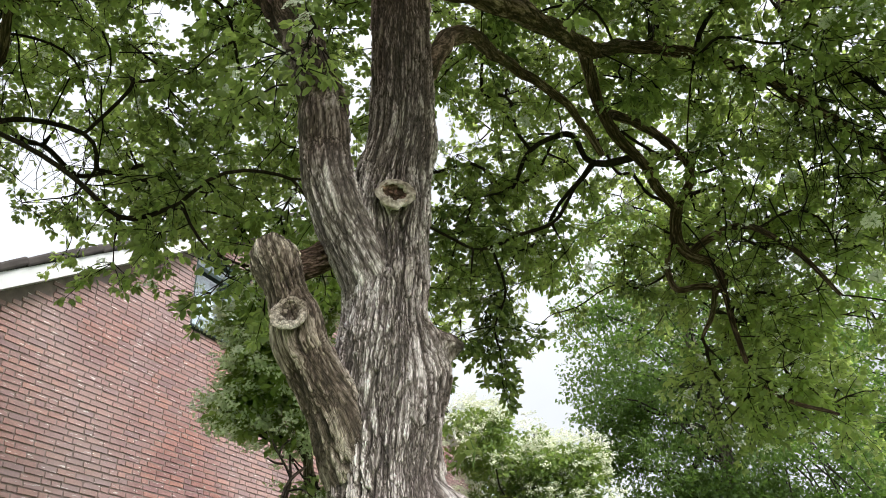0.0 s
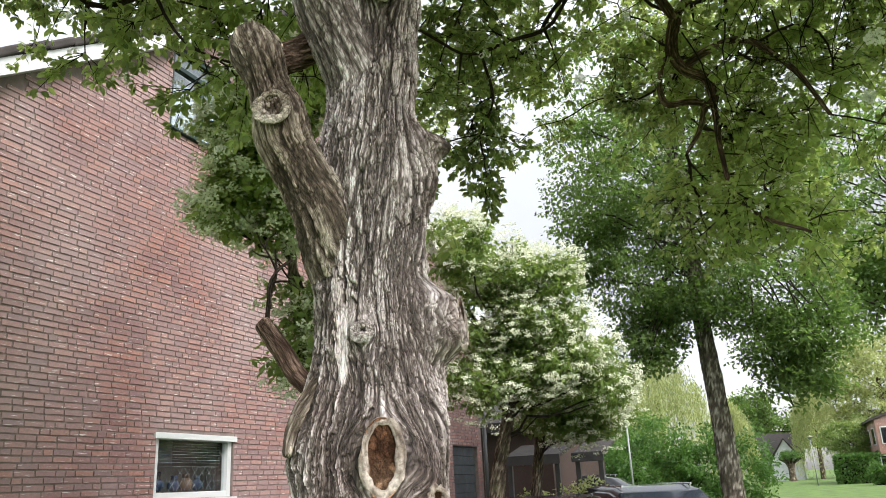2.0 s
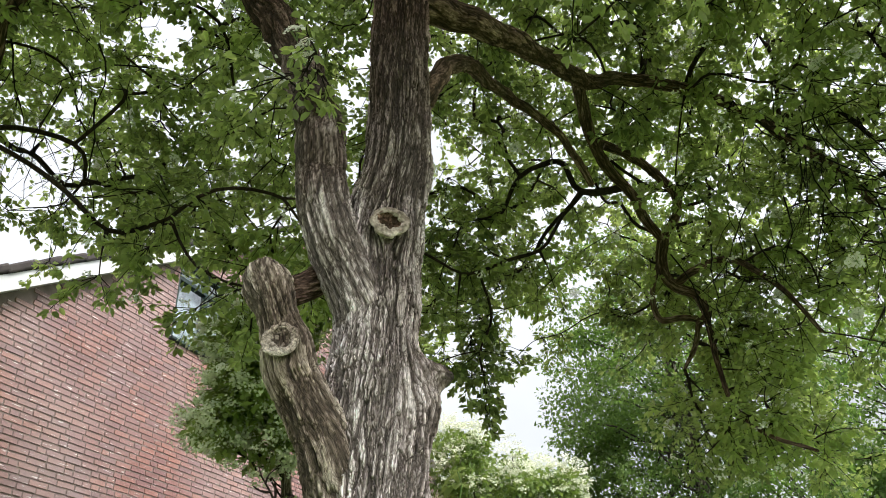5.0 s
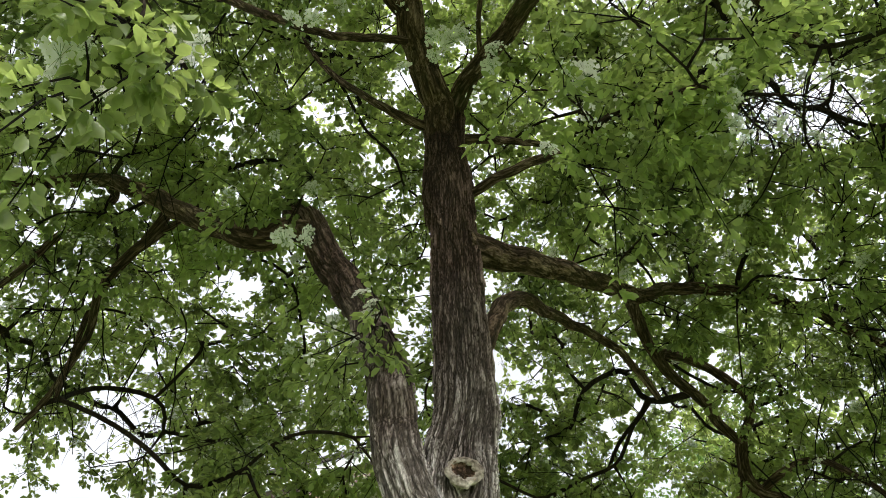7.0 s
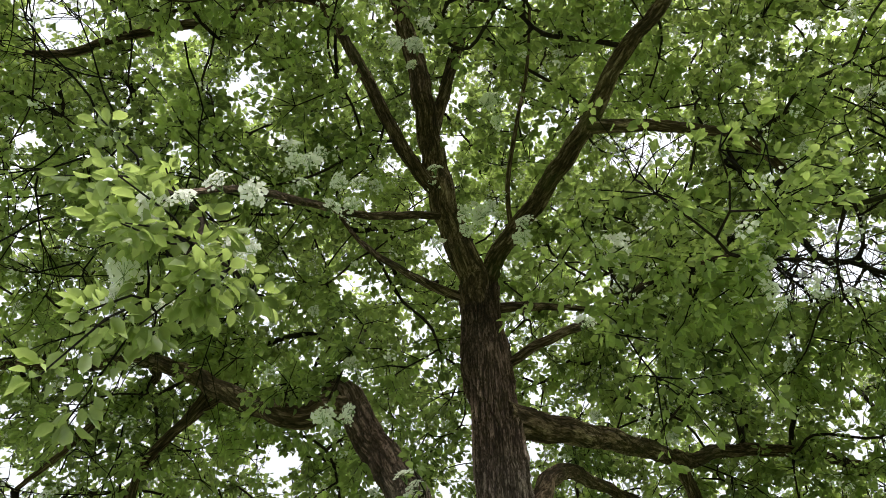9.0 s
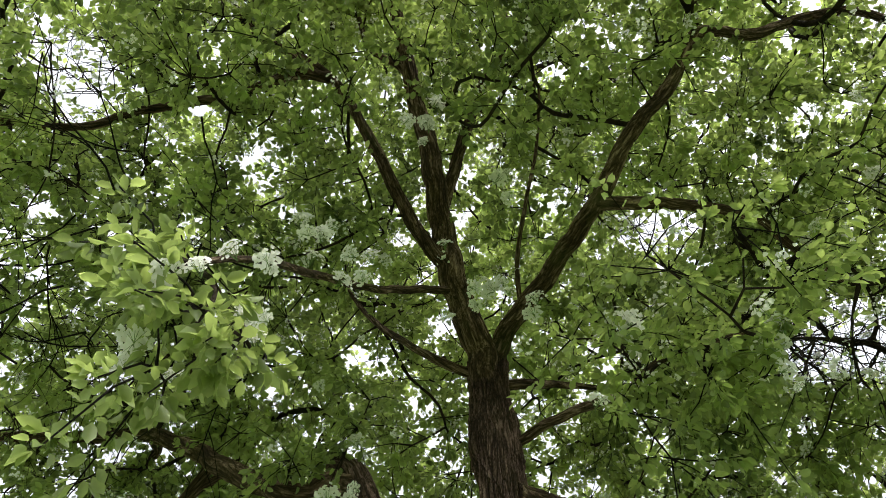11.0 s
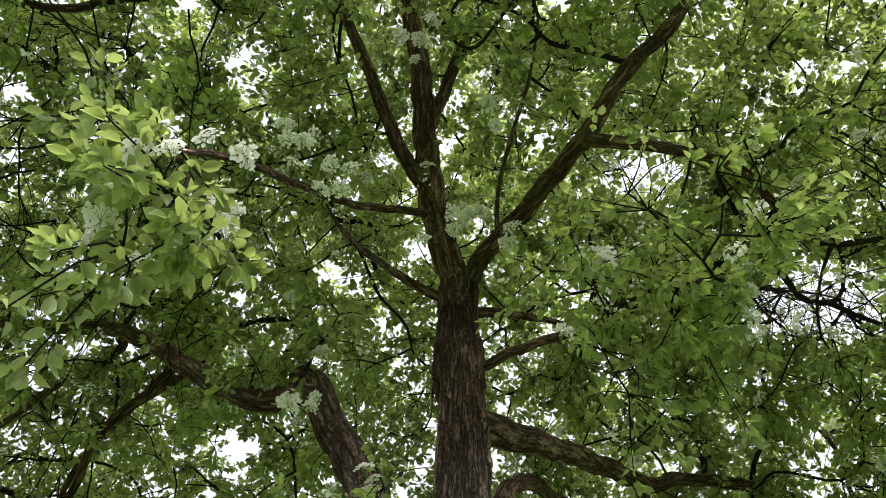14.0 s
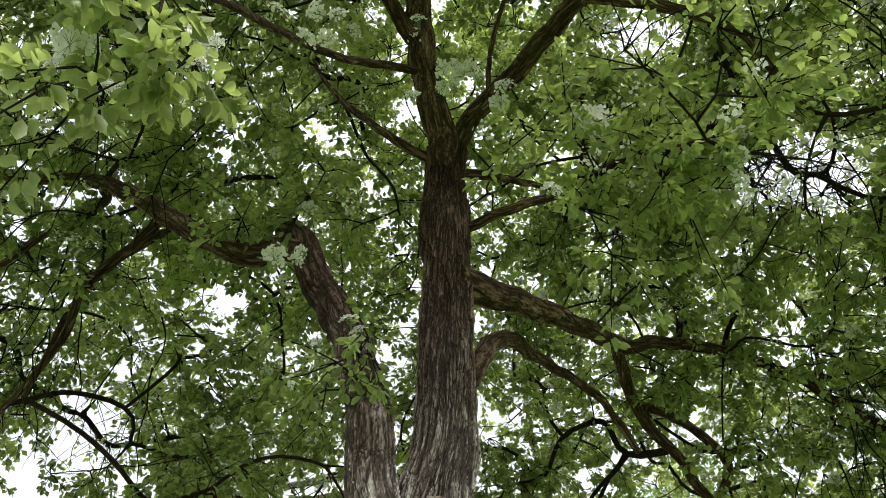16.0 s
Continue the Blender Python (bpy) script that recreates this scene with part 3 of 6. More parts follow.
def build_roof():
    ov = 0.16
    for side, (ya, yb) in (("a", (EAVE_Y0 - 0.35, RIDGE_Y)), ("b", (EAVE_Y1 + 0.35, RIDGE_Y))):
        z = lambda y: gable_top(RIDGE_Y) - abs(RIDGE_Y - y) * SLOPE
        bm = bmesh.new()
        for x0, x1, lo, hi in ((WX - 8.0, WX + ov, 0.19, 0.25),):
            vs = [bm.verts.new(p) for p in ((x0, ya, z(ya) + lo), (x1, ya, z(ya) + lo), (x1, yb, z(yb) + lo), (x0, yb, z(yb) + lo), (x0, ya, z(ya) + hi), (x1, ya, z(ya) + hi), (x1, yb, z(yb) + hi), (x0, yb, z(yb) + hi))]
            for q in ((3, 2, 1, 0), (4, 5, 6, 7), (0, 1, 5, 4), (1, 2, 6, 5), (2, 3, 7, 6), (3, 0, 4, 7)):
                bm.faces.new([vs[i] for i in q])
        bmesh.ops.recalc_face_normals(bm, faces=bm.faces)
        roof = part("roof", bm, TILE, None, "dark brown tiled pitched roof of the brick house", kind="structure")
        roof["category"] = "roof"
        # the white barge board and the soffit behind it
        bm = bmesh.new()
        for x0, x1, lo, hi in ((WX + ov - 0.03, WX + ov + 0.004, 0.0, 0.19), (WX - 0.01, WX + ov - 0.03, 0.0, 0.02)):
            vs = [bm.verts.new(p) for p in ((x0, ya, z(ya) + lo), (x1, ya, z(ya) + lo), (x1, yb, z(yb) + lo), (x0, yb, z(yb) + lo), (x0, ya, z(ya) + hi), (x1, ya, z(ya) + hi), (x1, yb, z(yb) + hi), (x0, yb, z(yb) + hi))]
            for q in ((3, 2, 1, 0), (4, 5, 6, 7), (0, 1, 5, 4), (1, 2, 6, 5), (2, 3, 7, 6), (3, 0, 4, 7)):
                bm.faces.new([vs[i] for i in q])
        bmesh.ops.recalc_face_normals(bm, faces=bm.faces)
        part("barge_board", bm, WHITE, roof, "white painted barge board")
        ln = abs(yb - ya) * math.hypot(1, SLOPE)
        n = int(ln / 0.33)
        bm = bmesh.new()
        box(bm, -0.17, 0.02, -0.185, 0.185, 0.0, 0.085, bevel=0.022)
        me = bpy.data.meshes.new("verge_tile")
        bm.to_mesh(me)
        bm.free()
        me.materials.append(TILE)
        s = 1 if yb > ya else -1
        ang = math.degrees(math.atan(SLOPE)) * s
        for i in range(n + 1):
            y = ya + s * (i + 0.5) * 0.33 / math.hypot(1, SLOPE)
            if s * (y - yb) > 0:
                break
            t = attach(new("verge_tile", me), roof)
            t.matrix_world = pose(WX + ov + 0.02, y, z(y) + 0.20, ang + s * 3.0 + random.uniform(-0.6, 0.6), 0, 0)


build_roof()


def board_door():
    t = thing("door_1", "dark blue-grey door of rough horizontal boards", "door", kind="structure")
    for i in range(12):
        z = 0.02 + i * 0.187
        boxed("board", (WX - 0.11, WX - 0.06, 15.10, 16.40, z, z + 0.18), DARK_WOOD, t, 0.006, m=pose(0, 0, 0) @ Matrix.Translation((random.uniform(-0.006, 0.006), 0, 0)))
    boxed("door_frame", (WX - 0.12, WX - 0.04, 15.05, 16.45, 2.262, 2.28), DARK_WOOD, t)
    boxed("backing", (WX - 0.16, WX - 0.13, 15.05, 16.45, 0.0, 2.27), DARK_WOOD, t, 0)
    p = thing("drainpipe", "dark round drainpipe at the corner of the brick wall", "drainpipe")
    bm = bmesh.new()
    cyl(bm, (WX + 0.05, 16.83, 0), (WX + 0.05, 16.83, 3.0), 0.045, 0.045, 14)
    part("pipe", bm, ZINC, p, smooth=True)
    for z in (0.6, 1.9, 2.8):
        bm = bmesh.new()
        cyl(bm, (WX + 0.05, 16.83, z), (WX + 0.05, 16.83, z + 0.03), 0.052, 0.052, 14)
        part("bracket", bm, ZINC, p)


board_door()

# ---------------------------------------------------------------- the big tree
tree = thing("tree", "old flowering tree with shaggy grey bark and many pruned limbs", "tree", at=(-0.97, 1.86, 0.0))
TREE_INV = Matrix.Translation((0.97, -1.86, 0.0))


def of_tree(name, me, label="", kind=""):
    ob = attach(new(name, me), tree)
    ob.matrix_parent_inverse = TREE_INV
    return tagged(ob, label, kind=kind)


FRONT, RIGHT, LEFT = radians(-62), radians(28), radians(-152)


def trunk():
    zs = np.concatenate([np.arange(-0.1, 1.2, 0.03), np.arange(1.2, 3.2, 0.0040), np.arange(3.2, 5.12, 0.008)])
    ax = np.interp(zs, (0, 1.58, 2.0, 2.4, 2.7, 3.0, 3.2, 4.0, 5.1), (-0.98, -0.974, -0.985, -0.965, -0.951, -0.93, -0.885, -0.868, -0.85))
    ay = np.interp(zs, (0, 1.58, 2.0, 2.4, 2.7, 3.0, 3.2, 4.0, 5.1), (1.86, 1.855, 1.853, 1.855, 1.874, 1.878, 1.885, 1.90, 1.905))
    def sm(a):
        fine = np.arange(-0.4, 5.5, 0.01)
        q = np.interp(fine, zs, a)
        return np.interp(zs, fine, np.convolve(np.pad(q, 9, "edge"), np.ones(19) / 19, "valid"))
    c = np.stack([sm(ax), sm(ay), zs], 1)
    r = sm(np.interp(zs, (-0.1, 0.3, 0.8, 1.3, 1.58, 1.7, 1.85, 2.0, 2.15, 2.3, 2.5, 2.7, 2.95, 3.12, 3.4, 5.1), (0.36, 0.28, 0.235, 0.205, 0.186, 0.170, 0.155, 0.152, 0.162, 0.165, 0.142, 0.128, 0.130, 0.118, 0.113, 0.112)))

    def lumps(TH, S):
        z = S - 0.1
        out = np.zeros_like(TH)
        for a, zc, amp, wa, wz in ((RIGHT, 2.43, 0.085, 0.36, 0.042), (RIGHT, 2.33, 0.045, 0.5, 0.09), (RIGHT, 1.76, 0.03, 0.5, 0.10), (FRONT - 0.08, 1.86, 0.012, 0.2, 0.035), (FRONT + 0.1, 1.56, 0.022, 0.5, 0.13), (FRONT + 0.68, 1.47, 0.03, 0.3, 0.08), (LEFT, 1.57, 0.03, 0.4, 0.08), (LEFT + 0.25, 2.18, 0.03, 0.6, 0.12), (FRONT + 0.15, 2.86, 0.015, 0.5, 0.07), (RIGHT - 0.5, 1.62, 0.02, 0.35, 0.09)):
            d = (TH - a + math.pi) % (2 * math.pi) - math.pi
            out += amp * np.exp(-(d / wa) ** 2 - ((z - zc) / wz) ** 2)
        # the sawn-off butt of a limb
        d = (TH - (RIGHT - 0.12) + math.pi) % (2 * math.pi) - math.pi
        out += 0.088 * np.exp(-(d / 0.50) ** 4 - ((z - 1.905) / 0.092) ** 4)
        k = TH / (2 * math.pi)
        return out + 0.03 * (vnoise(k * 5, S * 3.5, 5, 90) - 0.5) + 0.018 * (vnoise(k * 11, S * 8, 11, 91) - 0.5)

    # finer on the side that is passed close by
    front = FRONT % (2 * math.pi)
    th = np.sort(np.concatenate([np.linspace(front - 1.7, front + 1.7, 265, endpoint=False), np.linspace(front + 1.7, front + 2 * math.pi - 1.7, 44, endpoint=False)]) % (2 * math.pi))
    seg = len(th)
    TH, S = np.meshgrid(th, zs + 0.1)
    # the grain runs round the knots
    W = TH.copy()
    for a, zc, size in ((FRONT - 0.08, 1.86, 0.028), (FRONT + 0.1, 1.56, 0.075), (FRONT + 0.68, 1.46, 0.04), (RIGHT - 0.1, 1.90, 0.06), (RIGHT, 2.42, 0.05), (FRONT + 0.08, 2.88, 0.05)):
        d = (TH - a + math.pi) % (2 * math.pi) - math.pi
        r2 = (d * 0.17) ** 2 + (S - 0.1 - zc) ** 2
        W -= d * np.minimum(0.78, size ** 2 / np.maximum(r2, 1e-6)) * np.exp(-r2 / (size * 2.4) ** 2)
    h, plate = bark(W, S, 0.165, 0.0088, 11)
    for a, zc, wa, wz in ((FRONT + 0.1, 1.555, 0.046, 0.082), (FRONT + 0.68, 1.45, 0.03, 0.04), (FRONT + 0.08, 2.88, 0.045, 0.045), (FRONT - 0.08, 1.862, 0.018, 0.018)):
        d = ((TH - a + math.pi) % (2 * math.pi) - math.pi) * 0.18
        calm = np.exp(-((d / wa) ** 2 + ((S - 0.1 - zc) / wz) ** 2) ** 2)
        h = h * (1 - calm) - 0.012 * calm
    # a long scar of pale bare wood beside the small knot
    d = ((TH - (FRONT - 0.44) + math.pi) % (2 * math.pi) - math.pi) * 0.16 + 0.16 * (1.83 - S + 0.1) * 0.35
    scar = np.clip(1.6 - ((d / (0.015 + 0.009 * (vnoise(TH * 4, S * 40, 25, 95) - 0.5))) ** 2 + ((S - 0.1 - 1.835) / 0.105) ** 4) * 1.4, 0, 1)
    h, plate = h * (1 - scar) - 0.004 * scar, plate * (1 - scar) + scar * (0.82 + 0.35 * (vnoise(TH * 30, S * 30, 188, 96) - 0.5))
    smooth_r = r[:, None] + lumps(TH, S)
    R = smooth_r + h
    v = np.stack([c[:, 0, None] + np.cos(TH) * R, c[:, 1, None] + np.sin(TH) * R, np.repeat(c[:, 2, None], seg, 1)], -1)
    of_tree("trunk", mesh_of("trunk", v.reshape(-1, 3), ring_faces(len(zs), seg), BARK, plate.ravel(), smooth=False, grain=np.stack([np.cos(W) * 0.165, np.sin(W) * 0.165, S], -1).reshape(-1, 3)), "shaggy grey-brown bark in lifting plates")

    def surface(a, z, off=0.0):
        """A place on the trunk at the angle a and the height z, and the way out of it."""
        i = int(np.argmin(np.abs(zs - z)))
        q = smooth_r[i, int(np.argmin(np.abs(th - a % (2 * math.pi))))] + off
        return (c[i, 0] + math.cos(a) * q, c[i, 1] + math.sin(a) * q, z), (math.cos(a), math.sin(a), 0.0)
    return surface


SURFACE = trunk()
SKELETON = []


def limb(name, r0, r1, pts, material=None, flare=0.0, depth=None, knobs=()):
    """A limb with bark, through a few points of its line, from the thickness r0 to r1."""
    step = 0.007 if r0 > 0.075 else 0.013 if r0 > 0.04 else 0.026
    c, d = spline(pts, step)
    t = d / d[-1]
    rad = (r0 * (1 - t) + r1 * t) * (1 + flare * np.exp(-d / 0.10))
    for place, swell, span in knobs:
        rad = rad * (1 + swell * np.exp(-((t - place) / span) ** 2))
    n = len(c)
    wob = np.stack([vnoise(np.full(n, 0.5), d * 9 + 40 * i, 3, 300 + len(SKELETON)) - 0.5 for i in range(3)], 1)
    c = c + wob * 0.5 * rad[:, None] * np.minimum(1, d / 0.1)[:, None]
    way = (c[-1] - c[-2]) / np.linalg.norm(c[-1] - c[-2])
    # a rounded end
    bulge, edge = np.array((0.25, 0.45, 0.6, 0.68, 0.70)), np.array((0.95, 0.82, 0.58, 0.28, 0.02))
    c = np.vstack([c, c[-1] + way * (bulge * rad[-1])[:, None]])
    d = np.append(d, d[-1] + bulge * rad[-1])
    rad = np.append(rad, rad[-1] * edge)
    seg = int(min(190, max(14, 2 * math.pi * r0 / 0.0055)))
    v, f, plate, grain = barked_tube(c, d, rad, seg, (0.0055 if r0 > 0.05 else 0.10 * r0) if depth is None else depth, 20 + 7 * len(SKELETON))
    of_tree(name, mesh_of(name, v, f, material or BARK_UP, plate, smooth=False, grain=grain))
    SKELETON.append((c[::max(1, int(0.09 / step))], r1))


limb("stub_limb", 0.082, 0.062, [(-1.02, 1.80, 2.10), (-1.06, 1.71, 2.28), (-1.10, 1.64, 2.40), (-1.12, 1.62, 2.48), (-1.16, 1.61, 2.60), (-1.2, 1.63, 2.70)], BARK_MOSS, 0.5, 0.0070, ((0.60, 0.10, 0.10), (0.76, -0.12, 0.08), (0.95, 0.14, 0.10)))
limb("limb", 0.05, 0.045, [(-1.19, 1.66, 2.66), (-1.14, 1.74, 2.72), (-1.08, 1.82, 2.80), (-1.02, 1.90, 2.86)], None)
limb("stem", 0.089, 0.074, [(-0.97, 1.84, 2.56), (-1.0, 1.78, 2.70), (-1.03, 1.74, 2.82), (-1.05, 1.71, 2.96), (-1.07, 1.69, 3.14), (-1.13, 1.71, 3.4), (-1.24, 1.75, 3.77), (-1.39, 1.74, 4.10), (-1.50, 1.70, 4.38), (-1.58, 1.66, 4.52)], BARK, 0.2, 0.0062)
limb("limb", 0.060, 0.024, [(-1.50, 1.67, 4.36), (-1.58, 1.62, 4.36), (-1.71, 1.53, 4.31), (-1.98, 1.44, 4.51), (-2.37, 1.34, 4.9), (-2.71, 1.25, 5.16), (-3.14, 1.06, 5.24), (-3.53, 0.86, 5.33), (-3.91, 0.57, 5.34)])
limb("limb", 0.03, 0.015, [(-2.65, 1.30, 5.12), (-2.79, 1.42, 5.2), (-3.09, 1.4, 5.13), (-3.42, 1.4, 4.95), (-3.74, 1.41, 4.88)])
limb("limb", 0.035, 0.014, [(-2.3, 1.38, 4.85), (-2.42, 1.54, 4.99), (-2.54, 1.55, 4.84), (-2.86, 1.59, 4.69), (-3.11, 1.76, 4.56), (-3.41, 1.85, 4.34), (-3.63, 1.86, 4.2)])
limb("limb", 0.035, 0.014, [(-2.0, 1.45, 4.55), (-2.28, 1.75, 5.0), (-2.49, 1.76, 5.2), (-2.71, 1.63, 4.92), (-3.02, 1.68, 4.72), (-3.2, 1.77, 4.5), (-3.29, 1.82, 4.26)])
limb("limb", 0.062, 0.022, [(-0.83, 1.89, 4.04), (-0.74, 2.01, 4.06), (-0.62, 2.26, 4.14), (-0.45, 3.01, 4.53), (-0.38, 3.32, 4.66), (-0.21, 3.64, 4.89), (0.1, 3.94, 4.96), (0.5, 4.32, 4.9), (0.69, 4.49, 4.73), (0.91, 4.66, 4.56), (1.07, 4.73, 4.25)], None, 0.5)
limb("limb", 0.04, 0.034, [(-0.4, 3.25, 4.64), (-0.44, 3.61, 4.7), (-0.45, 4.02, 4.64), (-0.34, 4.43, 4.59), (-0.3, 4.73, 4.53), (-0.23, 4.94, 4.48)])
limb("limb", 0.032, 0.034, [(-0.44, 3.95, 4.66), (-0.40, 4.05, 4.74), (-0.22, 4.44, 4.8), (-0.08, 4.74, 4.71), (-0.09, 4.94, 4.66), (-0.23, 4.94, 4.48)])
limb("limb", 0.045, 0.03, [(-0.22, 4.94, 4.5), (-0.29, 5.03, 4.31), (-0.23, 5.09, 4.16), (-0.1, 5.14, 4.08), (-0.07, 5.14, 3.92), (-0.13, 5.14, 3.87)])
limb("limb", 0.025, 0.018, [(-0.08, 5.14, 3.88), (-0.24, 5.14, 3.93), (-0.39, 5.13, 3.95), (-0.4, 5.13, 4.16), (-0.31, 5.03, 4.32)])
limb("limb", 0.03, 0.012, [(-0.22, 5.10, 4.18), (-0.02, 4.95, 4.19), (0.19, 4.85, 4.13), (0.4, 4.74, 3.81), (0.55, 4.72, 3.46)])
limb("limb", 0.026, 0.012, [(-0.12, 5.15, 3.90), (-0.2, 5.25, 3.75), (-0.3, 5.24, 3.6)])
limb("limb", 0.022, 0.01, [(-0.08, 5.15, 3.90), (-0.08, 5.15, 3.56), (-0.05, 5.05, 3.23), (0.09, 4.85, 2.95), (0.32, 4.64, 2.75)])
limb("limb", 0.045, 0.02, [(-0.85, 1.88, 3.45), (-0.8, 1.99, 3.62), (-0.77, 2.1, 3.82), (-0.74, 2.32, 4.03), (-0.74, 2.74, 4.26), (-0.66, 3.07, 4.34), (-0.56, 3.4, 4.36), (-0.48, 3.61, 4.15)], None, 0.4)
limb("leader", 0.086, 0.032, [(-0.85, 1.91, 4.85), (-0.82, 1.76, 5.1), (-0.78, 1.52, 5.35), (-0.72, 1.29, 5.6), (-0.62, 1.08, 5.8), (-0.56, 0.89, 6.05), (-0.49, 0.68, 6.3), (-0.4, 0.39, 6.6), (-0.31, 0.15, 6.8), (-0.23, -0.07, 7.0)])
limb("leader", 0.044, 0.02, [(-0.77, 1.44, 5.4), (-0.82, 1.26, 5.5), (-0.83, 0.97, 5.75), (-0.83, 0.67, 6.0), (-0.86, 0.37, 6.25), (-1.01, 0.11, 6.4), (-1.13, -0.1, 6.5), (-1.2, -0.4, 6.6)])
limb("leader", 0.056, 0.044, [(-0.85, 1.90, 4.95), (-0.75, 1.87, 5.10), (-0.65, 1.82, 5.16), (-0.29, 1.61, 5.12), (0.1, 1.34, 4.98)], None, 0.3)
limb("leader", 0.044, 0.020, [(0.06, 1.36, 4.96), (0.39, 1.21, 5.15), (0.73, 1.17, 5.4), (0.97, 1.09, 5.6), (1.24, 1.29, 5.7), (1.54, 1.4, 5.8), (1.78, 1.52, 5.85), (1.93, 1.67, 5.85), (2.12, 1.92, 5.8)])
limb("limb", 0.036, 0.016, [(0.08, 1.34, 4.96), (0.28, 1.48, 5.01), (0.5, 1.64, 5.0), (0.73, 1.9, 5.05), (0.8, 2.08, 4.98), (0.89, 2.26, 4.77)])
limb("limb", 0.028, 0.012, [(-0.89, 1.88, 5.01), (-0.97, 1.79, 5.02), (-1.13, 1.71, 5.22), (-1.41, 1.63, 5.7), (-1.63, 1.57, 6.27)])
limb("limb", 0.035, 0.018, [(-0.86, 0.35, 6.25), (-1.03, 0.19, 6.2), (-1.29, 0.13, 6.1), (-1.59, -0.02, 6.0), (-1.85, -0.15, 5.9), (-2.06, -0.23, 5.8), (-2.36, -0.49, 5.7), (-2.58, -0.67, 5.6)])
limb("limb", 0.03, 0.015, [(-0.8, 1.95, 4.92), (-0.69, 2.07, 4.99), (-0.62, 2.25, 5.14), (-0.45, 2.6, 5.39)])
limb("limb", 0.026, 0.01, [(-0.82, 1.94, 4.42), (-0.66, 1.92, 4.42), (-0.44, 1.83, 4.3), (-0.18, 1.68, 4.07), (-0.01, 1.54, 3.95), (0.28, 1.43, 3.74)])
limb("limb", 0.024, 0.009, [(-0.8, 1.52, 5.3), (-0.9, 1.38, 5.2), (-1.02, 1.1, 4.9), (-1.03, 0.77, 4.5), (-0.89, 0.37, 3.8), (-0.75, 0.11, 3.2)])
limb("limb", 0.04, 0.02, [(-0.70, 1.25, 5.65), (-0.17, 0.94, 6.4), (0.18, 0.82, 6.8), (0.21, 0.7, 7.0), (0.26, 0.5, 7.3)])
limb("limb", 0.03, 0.015, [(-0.52, 0.80, 6.2), (-0.49, 0.58, 6.4), (-0.62, 0.38, 6.6), (-0.61, 0.2, 6.9)])
limb("limb", 0.014, 0.008, [(-0.53, 1.75, 5.12), (-0.42, 1.56, 5.3), (-0.23, 1.38, 5.5), (-0.03, 1.24, 5.8), (0.15, 1.02, 6.0)])


# ---- crown: boughs grow from the limbs towards leafy places, twigs and leaves sit on them
def crown_places(n):
    """Chance places in a wide, domed, ragged crown round the stem, thinned to fit the camera's view."""
    rng = np.random.default_rng(21)
    out = []
    while len(out) < n:
        a, q = rng.uniform(0, 2 * math.pi), math.sqrt(rng.uniform(0.02, 1))
        reach = 4.1 + 0.5 * math.sin(3 * a + 1.0) + 0.3 * math.sin(7 * a)
        rho = q * reach
        top = 7.9 - 0.17 * rho ** 2
        low = 4.95 - 0.06 * rho + 0.25 * math.sin(5 * a + 2 * rho) + (0.9 if rho < 1.0 else 0)
        z = low + (top - low) * rng.random() ** 0.8
        p = np.array((-0.75 + rho * math.cos(a), 1.75 + rho * math.sin(a), z))
        # low places on the camera's left mostly dropped, to open the sky there
        if math.atan2(-p[0], p[1]) > 0.80 and p[2] - 1.5 < 0.66 * math.hypot(p[0], p[1]) and rng.random() < 0.9:
            continue
        # hole in the crown, added to let light down on the small blossom tree
        if math.hypot(p[0] + 3.6, p[1] - 5.3) < 1.1:
            continue
        if p[1] < -1.0 and rng.random() < 0.2:
            continue
        if np.linalg.norm(p - (0.05, -0.1, 1.6)) > 1.9:
            out.append(p)
    return np.array(out)


def spray(centre, size, n, seed):
    rng = np.random.default_rng(seed)
    return np.array(centre) + rng.normal(0, 1, (n, 3)) * np.array(size) * 0.5


